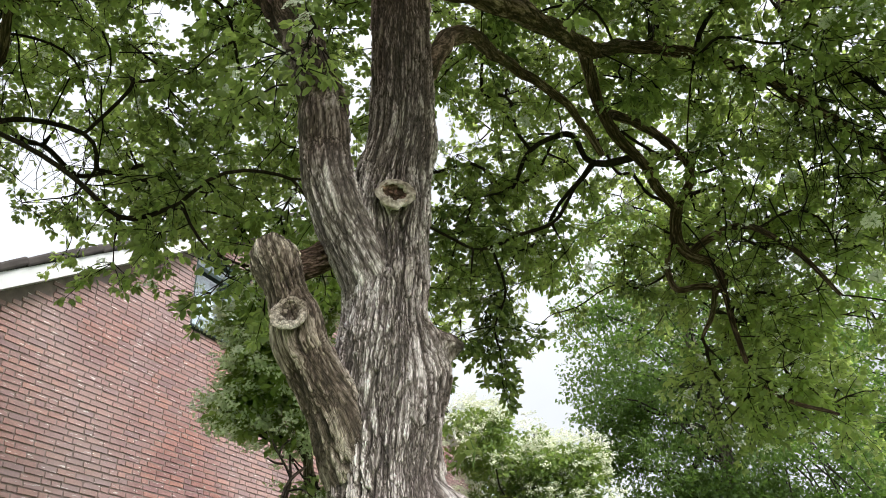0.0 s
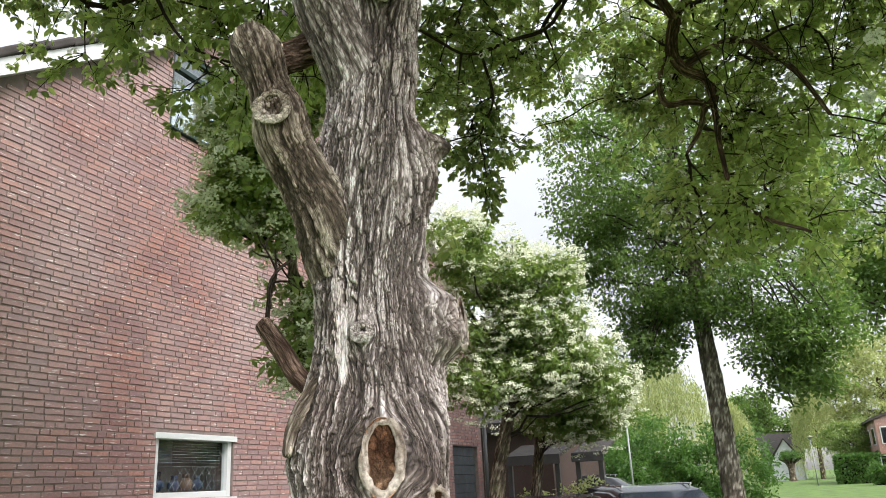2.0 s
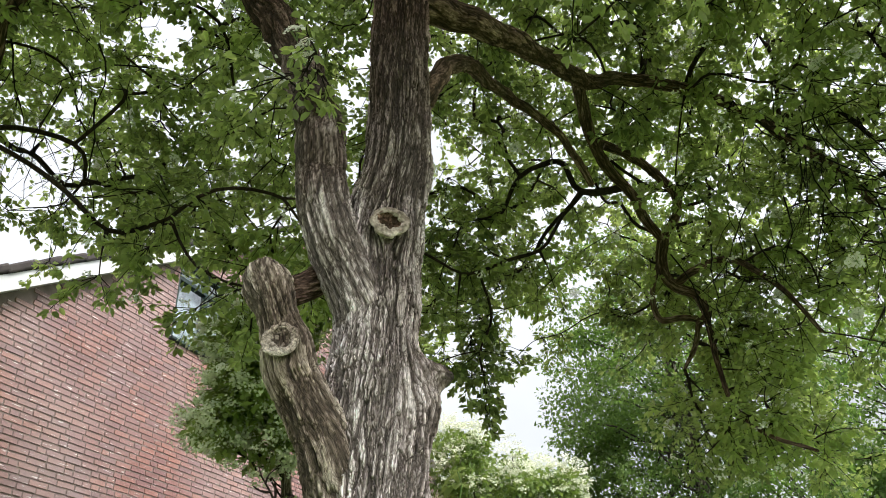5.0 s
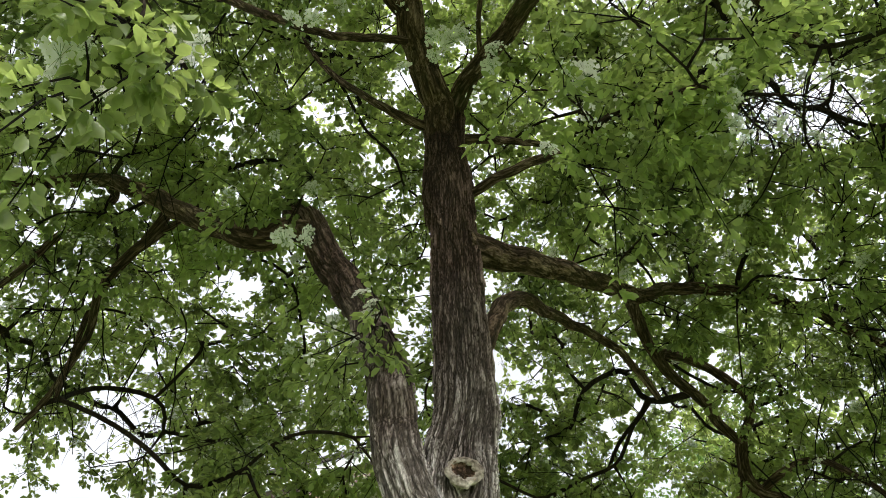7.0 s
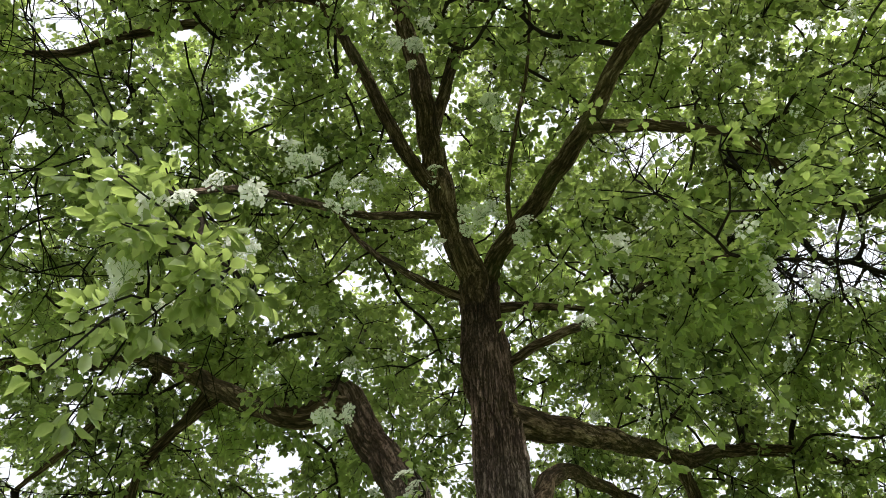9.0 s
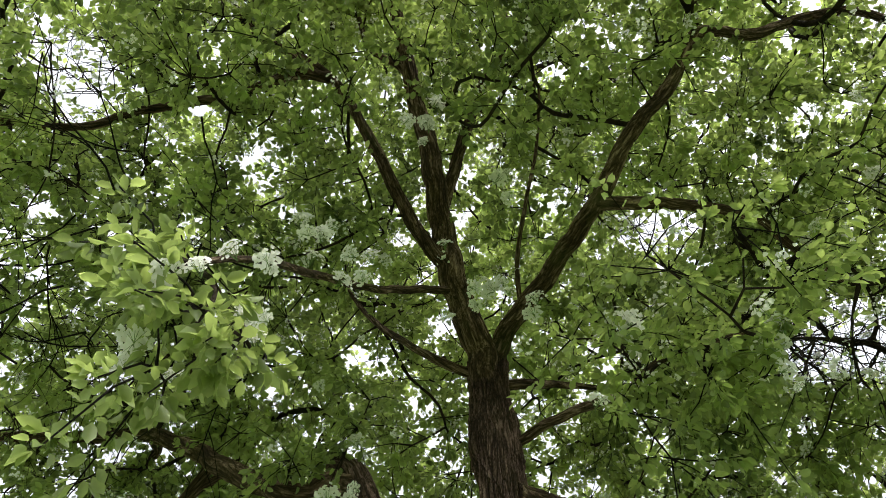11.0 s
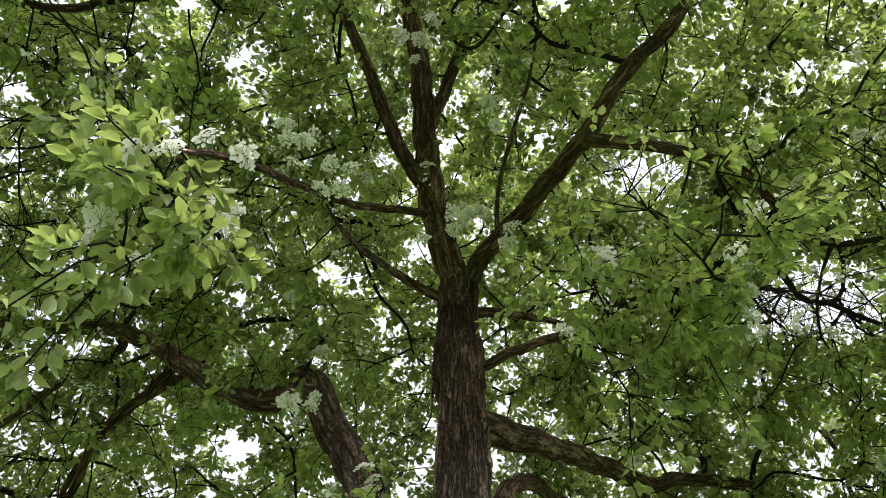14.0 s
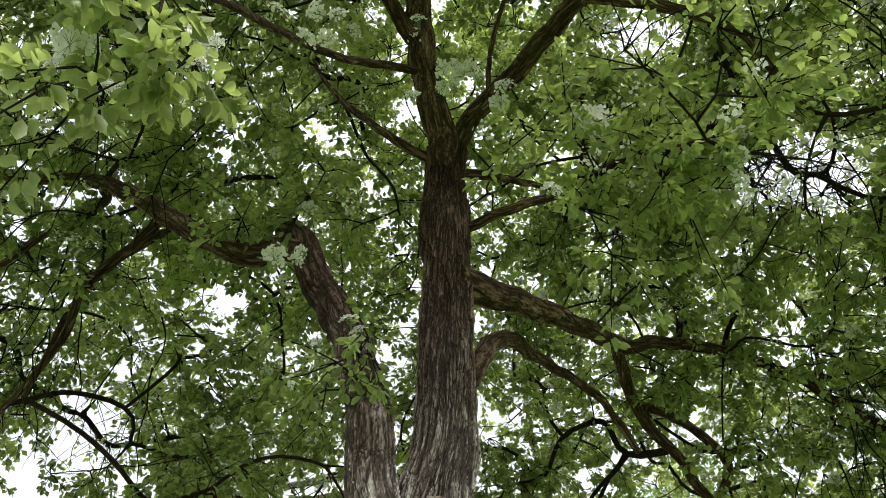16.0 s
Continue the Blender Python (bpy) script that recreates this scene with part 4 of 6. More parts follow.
NEAR_SPRAY = (-0.62, 0.10, 2.82)
PLACES = np.vstack([
    crown_places(2250),
    np.array((-0.5, 1.0, 6.6)) + (np.random.default_rng(8).random((680, 3)) - 0.5) * np.array((4.6, 4.8, 2.8)),
    spray((-3.3, 3.2, 4.62), (0.60, 0.5, 0.45), 16, 1),
    spray((-3.4, 3.2, 5.2), (1.0, 0.7, 0.6), 20, 12),
    spray((-1.52, 1.50, 4.48), (0.34, 0.22, 0.22), 6, 20),
    spray((-1.92, 2.48, 3.34), (0.16, 0.14, 0.16), 4, 22),
    spray((-4.0, 2.8, 4.55), (0.35, 0.4, 0.3), 4, 13),
    spray((-1.45, 4.2, 3.7), (0.35, 0.35, 0.8), 26, 2),
    spray((-1.46, 4.6, 4.7), (0.8, 0.6, 0.6), 50, 14),
    spray((-0.5, 5.7, 4.6), (0.9, 0.5, 0.8), 34, 3),
    spray((-0.1, 5.5, 3.60), (0.8, 0.5, 0.5), 26, 4),
    spray((0.27, 4.95, 3.05), (0.6, 0.4, 0.25), 20, 5),
    spray((0.5, 5.5, 4.1), (0.9, 0.5, 0.8), 34, 6),
    spray((0.9, 5.0, 4.5), (0.7, 0.6, 0.7), 26, 7),
    spray(NEAR_SPRAY, (0.16, 0.14, 0.13), 6, 9),
    spray((0.22, 1.60, 3.95), (0.62, 0.50, 0.34), 34, 10),
    np.array((1.9, 3.1, 5.4)) + (np.random.default_rng(17).random((150, 3)) - 0.5) * np.array((2.6, 3.4, 2.2)),
    np.array((1.2, 3.6, 5.1)) + (np.random.default_rng(18).random((150, 3)) - 0.5) * np.array((3.0, 2.6, 1.6)),
    np.array((-2.3, 2.6, 5.2)) + (np.random.default_rng(19).random((50, 3)) - 0.5) * np.array((2.2, 2.2, 1.2)),
    spray((1.3, 2.9, 4.4), (0.8, 0.9, 0.6), 40, 15),
    spray((1.5, 3.6, 4.0), (0.7, 0.8, 0.6), 30, 16),
    spray((-0.59, 1.09, 7.82), (1.0, 1.0, 0.8), 40, 60),
    spray((-0.37, 1.54, 7.31), (0.8, 0.8, 0.6), 26, 49),
    spray((-1.00, 0.39, 7.67), (0.9, 0.9, 0.7), 30, 48),
    spray((-2.32, -0.58, 6.65), (0.9, 0.9, 0.7), 22, 49),
    spray((-2.33, -0.14, 5.52), (0.8, 0.8, 0.6), 20, 63),
    spray((0.46, 2.69, 5.86), (0.8, 0.8, 0.6), 20, 69),
    spray((-2.16, 3.27, 3.95), (0.45, 0.45, 0.45), 14, 92),
    spray((-1.20, 3.65, 6.06), (0.70, 0.70, 0.56), 16, 167),
    spray((-0.44, 3.74, 6.38), (1.10, 1.10, 0.88), 30, 144),
    spray((0.10, 3.35, 5.95), (0.90, 0.90, 0.72), 18, 142),
    spray((0.22, 5.97, 4.10), (0.70, 0.70, 0.56), 18, 178),
    spray((-0.32, 5.71, 4.63), (0.60, 0.60, 0.48), 14, 130),
    spray((0.13, 5.57, 4.50), (0.80, 0.80, 0.64), 22, 139),
    spray((0.71, 5.62, 4.09), (0.80, 0.80, 0.64), 24, 126),
    spray((-0.44, 5.49, 4.82), (0.60, 0.60, 0.48), 14, 172),
    spray((0.61, 5.36, 4.61), (0.80, 0.80, 0.64), 20, 137),
    spray((0.10, 5.86, 3.61), (0.45, 0.45, 0.36), 10, 169),
    spray((0.37, 5.80, 3.14), (0.35, 0.35, 0.28), 8, 137),
    spray((0.66, 3.37, 4.96), (0.70, 0.70, 0.56), 16, 136),
    spray((-2.63, 2.56, 3.78), (0.35, 0.35, 0.28), 9, 196),
    spray((-2.30, 2.90, 3.75), (0.35, 0.35, 0.28), 10, 244),
    spray((-2.39, 1.54, 5.35), (0.60, 0.60, 0.48), 14, 196),
    spray((-2.75, 1.26, 4.94), (0.60, 0.60, 0.48), 10, 250),
    spray((1.71, 2.07, 6.42), (0.80, 0.80, 0.64), 20, 237),
    spray((-1.08, 1.55, 3.45), (0.20, 0.15, 0.14), 4, 11),
])


def grow(places):
    nodes = [p for c, r in SKELETON for p in c]
    parent = [-1] * len(nodes)
    pts = np.zeros((60000, 3))
    pts[:len(nodes)] = nodes
    count = len(nodes)
    rng = np.random.default_rng(33)
    first = np.min(np.linalg.norm(places[:, None, :] - pts[None, :count], axis=2), axis=1)
    paths, tips = [], []
    for i in np.argsort(first):
        q = places[i]
        d = np.linalg.norm(pts[:count] - q, axis=1)
        j = int(np.argmin(d + 0.25 * np.maximum(0, pts[:count, 2] - q[2] - 0.3)))
        p, ln = pts[j].copy(), d[j]
        n = max(2, int(ln / 0.09))
        side = rng.normal(0, 1, 3)
        idx = [j]
        for k in range(1, n + 1):
            t = k / n
            x = p + (q - p) * t + side * 0.08 * ln * math.sin(math.pi * t) + rng.normal(0, 0.022, 3) * (1 if k < n else 0) + np.array((0, 0, 0.10 * ln * math.sin(math.pi * t)))
            pts[count] = x
            parent.append(idx[-1])
            idx.append(count)
            count += 1
        paths.append(idx)
        tips.append(idx[-1])
    weight = np.zeros(count)
    for t in tips:
        weight[t] += 1
    for k in range(count - 1, -1, -1):
        if parent[k] >= 0:
            weight[parent[k]] += weight[k]
    # ease the corners between one bough and the next
    up = np.array(parent)
    child = np.full(count, -1)
    for k in range(count - 1, len(nodes) - 1, -1):
        j = up[k]
        if j >= 0 and (child[j] < 0 or weight[k] > weight[child[j]]):
            child[j] = k
    mid = np.array([k for k in range(len(nodes), count) if child[k] >= 0])
    for step in range(3):
        pts[mid] = 0.5 * pts[mid] + 0.25 * (pts[up[mid]] + pts[child[mid]])
    return pts[:count], paths, tips, weight


NODES, PATHS, TIPS, WEIGHT = grow(PLACES)


def thin_tubes(lines, sides):
    """Many thin tubes in one pair of arrays. lines: points and radii."""
    V, F, base = [], [], 0
    th = np.linspace(0, 2 * math.pi, sides, endpoint=False)
    for c, r in lines:
        A, B = frames(c)
        v = c[:, None, :] + (A[:, None, :] * np.cos(th)[None, :, None] + B[:, None, :] * np.sin(th)[None, :, None]) * r[:, None, None]
        V.append(v.reshape(-1, 3))
        F.append(ring_faces(len(c), sides, base))
        base += len(c) * sides
    return np.vstack(V), np.vstack(F)


bough_lines = []
for idx in PATHS:
    r = 0.0034 * np.maximum(1, WEIGHT[idx]) ** 0.40
    r[0] = r[1]
    bough_lines.append((NODES[idx], r))
v, f = thin_tubes(bough_lines, 5)
of_tree("bough_work", mesh_of("bough_work", v, f, BARK_UP), "thin crooked dark boughs", "stuff")


def leaf_arrays(pos, along, up, size, width=0.56, fold=0.18, curl=0.12):
    """Oval leaves, folded along the midrib and bent down at the tip: ten corners, eight triangles each."""
    along = along / (np.linalg.norm(along, axis=1)[:, None] + 1e-9)
    side = np.cross(along, up)
    side /= np.linalg.norm(side, axis=1)[:, None] + 1e-9
    nrm = np.cross(side, along)
    shape = np.array([(0, 0), (0.38, 0), (0.74, 0), (1, 0), (0.24, 0.40), (0.62, 0.46), (0.24, -0.40), (0.62, -0.46), (-0.16, 0.012), (-0.16, -0.012)])
    n = len(pos)
    l = shape[None, :, 0] * size[:, None]
    w = shape[None, :, 1] * size[:, None] * width * 1.1
    h = np.abs(w) * fold * 2 - curl * l * l / size[:, None]
    v = pos[:, None, :] + along[:, None, :] * l[..., None] + side[:, None, :] * w[..., None] + nrm[:, None, :] * h[..., None]
    tri = np.array([(0, 1, 4), (4, 1, 5), (1, 2, 5), (5, 2, 3), (0, 6, 1), (6, 7, 1), (1, 7, 2), (7, 3, 2), (8, 9, 0)])
    f = (np.arange(n) * 10)[:, None, None] + tri[None]
    return v.reshape(-1, 3), f.reshape(-1, 3)


def folded_leaves(pos, along, up, size, width=0.58):
    """Oval leaves folded along the midrib: six corners, four triangles each."""
    side = np.cross(along, up)
    side /= np.linalg.norm(side, axis=1)[:, None] + 1e-9
    nrm = np.cross(side, along)
    shape = np.array([(0, 0), (0.30, 0.45), (0.70, 0.42), (1, 0), (0.70, -0.42), (0.30, -0.45)])
    l = shape[None, :, 0] * size[:, None]
    w = shape[None, :, 1] * size[:, None] * width
    h = np.abs(w) * 0.4 - 0.14 * l * l / size[:, None]
    v = pos[:, None, :] + along[:, None, :] * l[..., None] + side[:, None, :] * w[..., None] + nrm[:, None, :] * h[..., None]
    tri = np.array([(0, 3, 2), (0, 2, 1), (0, 5, 4), (0, 4, 3)])
    f = (np.arange(len(pos)) * 6)[:, None, None] + tri[None]
    return v.reshape(-1, 3), f.reshape(-1, 3)


def simple_leaves(p, a, u, s, width=0.55):
    a = a / np.linalg.norm(a, axis=1)[:, None]
    b = np.cross(a, u)
    b /= np.linalg.norm(b, axis=1)[:, None] + 1e-9
    n = np.cross(b, a)
    k = len(p)
    v = np.stack([p, p + a * (s * 0.5)[:, None] + b * (s * width * 0.5)[:, None] + n * (s * 0.1)[:, None], p + a * s[:, None], p + a * (s * 0.5)[:, None] - b * (s * width * 0.5)[:, None] + n * (s * 0.1)[:, None]], 1)
    f = (np.arange(k) * 4)[:, None, None] + np.array([(0, 1, 2), (0, 2, 3)])[None]
    return v.reshape(-1, 3), f.reshape(-1, 3)


def view_gaps(p, rng):
    """Ragged gaps in the crown, cut along sight lines from the camera to fit its view of the sky: true for the leaves
    that stay.
    """
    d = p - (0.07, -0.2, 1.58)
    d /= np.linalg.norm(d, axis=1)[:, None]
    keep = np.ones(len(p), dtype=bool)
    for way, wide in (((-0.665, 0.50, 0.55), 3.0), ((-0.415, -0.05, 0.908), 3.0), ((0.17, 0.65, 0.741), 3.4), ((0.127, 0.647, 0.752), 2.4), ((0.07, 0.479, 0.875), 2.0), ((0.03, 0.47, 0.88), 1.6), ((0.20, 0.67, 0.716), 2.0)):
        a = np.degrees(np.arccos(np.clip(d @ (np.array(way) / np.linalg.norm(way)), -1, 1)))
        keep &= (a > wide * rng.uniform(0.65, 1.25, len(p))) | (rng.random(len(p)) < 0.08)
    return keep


def twigs_and_leaves():
    rng = np.random.default_rng(44)
    lines, P, D, U = [], [], [], []
    centre = np.array((-0.8, 1.8, 4.6))
    for t in TIPS:
        p = NODES[t]
        out = p - centre
        out[2] *= 0.4
        out /= np.linalg.norm(out) + 1e-6
        for k in range(int(rng.integers(4, 7))):
            d = rng.normal(0, 1, 3) + out * 0.7 + np.array((0, 0, 0.15))
            d /= np.linalg.norm(d)
            ln = rng.uniform(0.10, 0.27) * (0.45 if np.linalg.norm(p - NEAR_SPRAY) < 0.4 else 1.0)
            s = np.linspace(0, 1, 3)[:, None]
            bend = rng.normal(0, 0.05, 3)
            c = p + d * ln * s + bend * s * s + rng.normal(0, 0.010, (3, 3)) * s - np.array((0, 0, 0.05)) * s * s
            lines.append((c, np.linspace(0.0034, 0.0016, 3)))
            m = int(rng.integers(17, 26))
            for q in range(m):
                w = rng.uniform(0.25, 1.0) if q > 5 else rng.uniform(0.85, 1.0)
                x = c[0] + (c[-1] - c[0]) * w
                dd = d * 0.6 + rng.normal(0, 0.75, 3)
                dd[2] = dd[2] * 0.6 - 0.5
                P.append(x)
                D.append(dd)
                U.append(np.array((0, 0, 0.9)) + rng.normal(0, 0.5, 3))
    P, D, U = np.array(P), np.array(D), np.array(U)
    D /= np.linalg.norm(D, axis=1)[:, None]
    P = P + D * 0.02
    keep = view_gaps(P, rng)
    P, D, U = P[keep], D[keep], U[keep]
    size = rng.uniform(0.032, 0.052, len(P)) * np.clip(0.70 + 0.09 * np.linalg.norm(P - (0.1, -0.2, 1.6), axis=1), 0.7, 1.1)
    v, f = thin_tubes(lines, 3)
    of_tree("twig_growth", mesh_of("twig_growth", v, f, TWIG), "short dark spur twigs", "stuff")
    near = np.argsort(np.linalg.norm(P - (0.1, -0.2, 1.6), axis=1))[:280]
    rest = np.setdiff1d(np.arange(len(P)), near)
    high = np.linalg.norm(P[rest] - (0.1, -0.2, 1.6), axis=1) > 4.9
    v, f = folded_leaves(P[rest[~high]], D[rest[~high]], U[rest[~high]], size[rest[~high]])
    v2, f2 = simple_leaves(P[rest[high]], D[rest[high]], U[rest[high]], size[rest[high]] * 1.06, 0.66)
    v, f = np.vstack([v, v2]), np.vstack([f, f2 + len(v)])
    of_tree("foliage", mesh_of("foliage", v, f, LEAF, smooth=True), "fresh green oval leaves", "stuff")
    shapes = []
    for k in range(5):
        v, f = leaf_arrays(np.zeros((1, 3)), np.array([(0, 1.0, 0)]), np.array([(0, 0, 1.0)]), np.ones(1), 0.50 + 0.03 * k, 0.12 + 0.04 * k, 0.05 + 0.06 * k)
        shapes.append(mesh_of("leaf", v, f, LEAF))
    for i in near:
        y = Vector(D[i])
        x = y.cross(Vector(U[i])).normalized()
        z = x.cross(y)
        m = Matrix((x, y, z)).transposed().to_4x4()
        m.translation = P[i]
        ob = of_tree("leaf", shapes[i % 5])
        ob.matrix_basis = m @ Matrix.Scale(size[i], 4)
    return len(P)


LEAVES = twigs_and_leaves()


def bare_twigs():
    """Thickets of dead, leafless, forking twigs in the shaded inner crown."""
    rng = np.random.default_rng(77)
    lines = []

    def shoot(p, d, n, step, r, depth):
        pts = [p]
        for k in range(n):
            d = d + rng.normal(0, 0.20, 3) + np.array((0, 0, -0.035))
            d = d / np.linalg.norm(d)
            pts.append(pts[-1] + d * step * rng.uniform(0.7, 1.3))
            if depth and k > 0 and rng.random() < 0.55:
                shoot(pts[-1], d + rng.normal(0, 0.55, 3), n - 2, step * 0.7, r * 0.55, depth - 1)
        lines.append((np.array(pts), np.linspace(r, r * 0.35, len(pts))))

    for c, s, way, n in (((-2.2, 0.4, 5.0), (1.0, 0.9, 0.8), (-0.6, -0.3, -0.2), 46), ((1.5, 2.3, 4.9), (0.9, 0.9, 0.6), (0.6, 0.3, -0.5), 34), ((0.85, 4.3, 4.3), (0.8, 0.7, 0.7), (0.4, 0.1, -0.6), 44), ((-3.0, 1.9, 4.6), (0.8, 0.6, 0.6), (-0.5, 0.2, -0.5), 14)):
        for i in range(n):
            d = rng.normal(0, 0.5, 3) + way
            shoot(np.array(c) + rng.normal(0, 0.5, 3) * s, d / np.linalg.norm(d), 7, 0.10, 0.0058, 2)
    v, f = thin_tubes(lines, 3)
    of_tree("dead_thicket", mesh_of("dead_thicket", v, f, TWIG), "thicket of dead leafless twigs", "stuff")


bare_twigs()


# ---- white flower heads
def flower_head(seed):
    """A domed head of small five-petalled flowers on thin stalks."""
    rng = np.random.default_rng(seed)
    V, F, M, lines = [], [], [], []
    n = 44
    for i in range(n):
        r = (0.042 + 0.007 * math.sin(3 * i * 2.39996 + seed)) * math.sqrt((i + 0.5) / n)
        a = i * 2.39996 + rng.uniform(-0.3, 0.3)
        c = np.array((r * math.cos(a), r * math.sin(a), 0.020 - 8.0 * r * r + rng.uniform(-0.007, 0.007)))
        up = np.array((c[0] * 8, c[1] * 8, 1.0)) + rng.normal(0, 0.25, 3)
        up /= np.linalg.norm(up)
        x = np.cross(up, (0.3, 0.9, 0.2))
        x /= np.linalg.norm(x)
        y = np.cross(up, x)
        size = rng.uniform(0.0080, 0.0108)
        base = len(V)
        V.append(c)
        for k in range(6):
            t = 2 * math.pi * k / 6
            q = size if k % 2 == 0 else size * 0.78
            V.append(c + (x * math.cos(t) + y * math.sin(t)) * q + up * (0.003 if k % 2 == 0 else 0.001))
        for k in range(6):
            F.append((base, base + 1 + k, base + 1 + (k + 1) % 6))
            M.append(0)
        if i % 4 == 0:
            lines.append((np.array([(0, 0, -0.04), c * (0.5, 0.5, 0.4) + (0, 0, -0.012), c]), np.array([0.0010, 0.0008, 0.0005])))
    v, f = thin_tubes(lines, 3)
    base = len(V)
    V = np.vstack([np.array(V), v])
    tri = np.vstack([f[:, (0, 1, 2)], f[:, (0, 2, 3)]]) + base
    return mesh_of("flower_head", V, np.vstack([np.array(F), tri]), [PETAL, STALK], material_index=M + [1] * len(tri))


HEADS = [flower_head(s) for s in (1, 2, 3, 4)]


def put_head(p, k, rng, small=1.0):
    ob = of_tree("flower_head", HEADS[k % 4])
    out = Vector(p) - Vector((-0.8, 1.8, 5.0))
    ob.matrix_basis = pose(*p) @ Vector((out.x * 0.25 + rng.normal(0, 0.5), out.y * 0.25 + rng.normal(0, 0.5) - 0.2, 1.0)).to_track_quat("Z", "Y").to_matrix().to_4x4() @ Matrix.Scale(small * rng.uniform(0.75, 1.15), 4)


def blossom():
    rng = np.random.default_rng(55)
    k = 0
    for x, y, z, n in ((-0.45, 0.75, 5.6, 7), (-0.55, 1.41, 4.87, 7), (-0.68, 1.24, 5.26, 1), (-0.88, 0.58, 4.38, 5), (-0.80, 0.67, 4.27, 4), (-0.56, 0.08, 2.97, 1), (-0.52, 0.14, 2.98, 1), (-0.60, 0.01, 2.80, 2), (-0.69, 0.06, 2.73, 2), (-0.73, 0.08, 2.72, 1), (-0.56, 0.20, 2.88, 2), (-0.64, 0.20, 2.78, 2), (-0.59, 0.22, 2.86, 1), (-0.35, 1.42, 4.6, 2), (0.35, 1.51, 3.70, 4), (-0.04, 1.32, 3.9, 2), (-1.05, 1.52, 3.52, 3), (-1.32, 1.43, 3.95, 3), (-0.25, 1.05, 5.2, 4), (-0.72, 1.27, 4.56, 1), (0.25, 4.9, 3.12, 5)):
        for j in range(n):
            put_head(np.array((x, y, z)) + rng.normal(0, 0.025 if z < 3.2 and y < 1 else 0.06, 3) * (0 if j == 0 else 1), k, rng, 0.60 if z < 3.2 and y < 1 else 1.0)
            k += 1
    low = [t for t in TIPS if NODES[t][2] < 5.9 and np.linalg.norm(NODES[t] - (0.05, -0.1, 1.6)) > 2.2]
    for t in rng.choice(low, 215, replace=False):
        put_head(NODES[t] + rng.normal(0, 0.09, 3) - (0, 0, 0.12), k, rng, 0.95)
        k += 1


blossom()


def loose_flowers():
    """Small open sprigs of flowers, too many to count, at the ends of the twigs."""
    rng = np.random.default_rng(66)
    far = [t for t in TIPS if np.linalg.norm(NODES[t] - (0.05, -0.1, 1.6)) > 2.2]
    ends = rng.choice(far, min(3100, len(far)), replace=False)
    per = 14
    c = NODES[ends] + rng.normal(0, 0.12, (len(ends), 3)) - (0, 0, 0.09)
    n = len(c) * per
    off = rng.normal(0, 1, (n, 3)) * (0.022, 0.022, 0.009)
    p = np.repeat(c, per, axis=0) + off
    up = off / 0.024 * 0.5 + rng.normal(0, 0.4, (n, 3)) + (0, 0, 0.7)
    up /= np.linalg.norm(up, axis=1)[:, None]
    x = np.cross(up, rng.normal(0, 1, (n, 3)))
    x /= np.linalg.norm(x, axis=1)[:, None]
    y = np.cross(up, x)
    s = rng.uniform(0.0080, 0.0112, n)
    rim = [p + (x * math.cos(t) + y * math.sin(t)) * (s * (1 if k % 2 else 0.72))[:, None] + up * 0.002 for k, t in enumerate(np.linspace(0, 2 * math.pi, 6, endpoint=False))]
    v = np.stack([p] + rim, 1).reshape(-1, 3)
    tri = np.array([(0, 1 + k, 1 + (k + 1) % 6) for k in range(6)])
    f = ((np.arange(n) * 7)[:, None, None] + tri[None]).reshape(-1, 3)
    of_tree("loose_blossom", mesh_of("loose_blossom", v, f, PETAL), "small white flowers in loose sprigs", "stuff")
    root = c - (0, 0, 0.045)
    pick = np.arange(0, n, 6)
    lines = [(np.array([root[i // per], (root[i // per] + p[i]) / 2 + (0, 0, -0.006), p[i]]), np.array([0.0011, 0.0009, 0.0007])) for i in pick]
    v, f = thin_tubes(lines, 3)
    of_tree("stalk_work", mesh_of("stalk_work", v, f, STALK), "", "stuff")


loose_flowers()


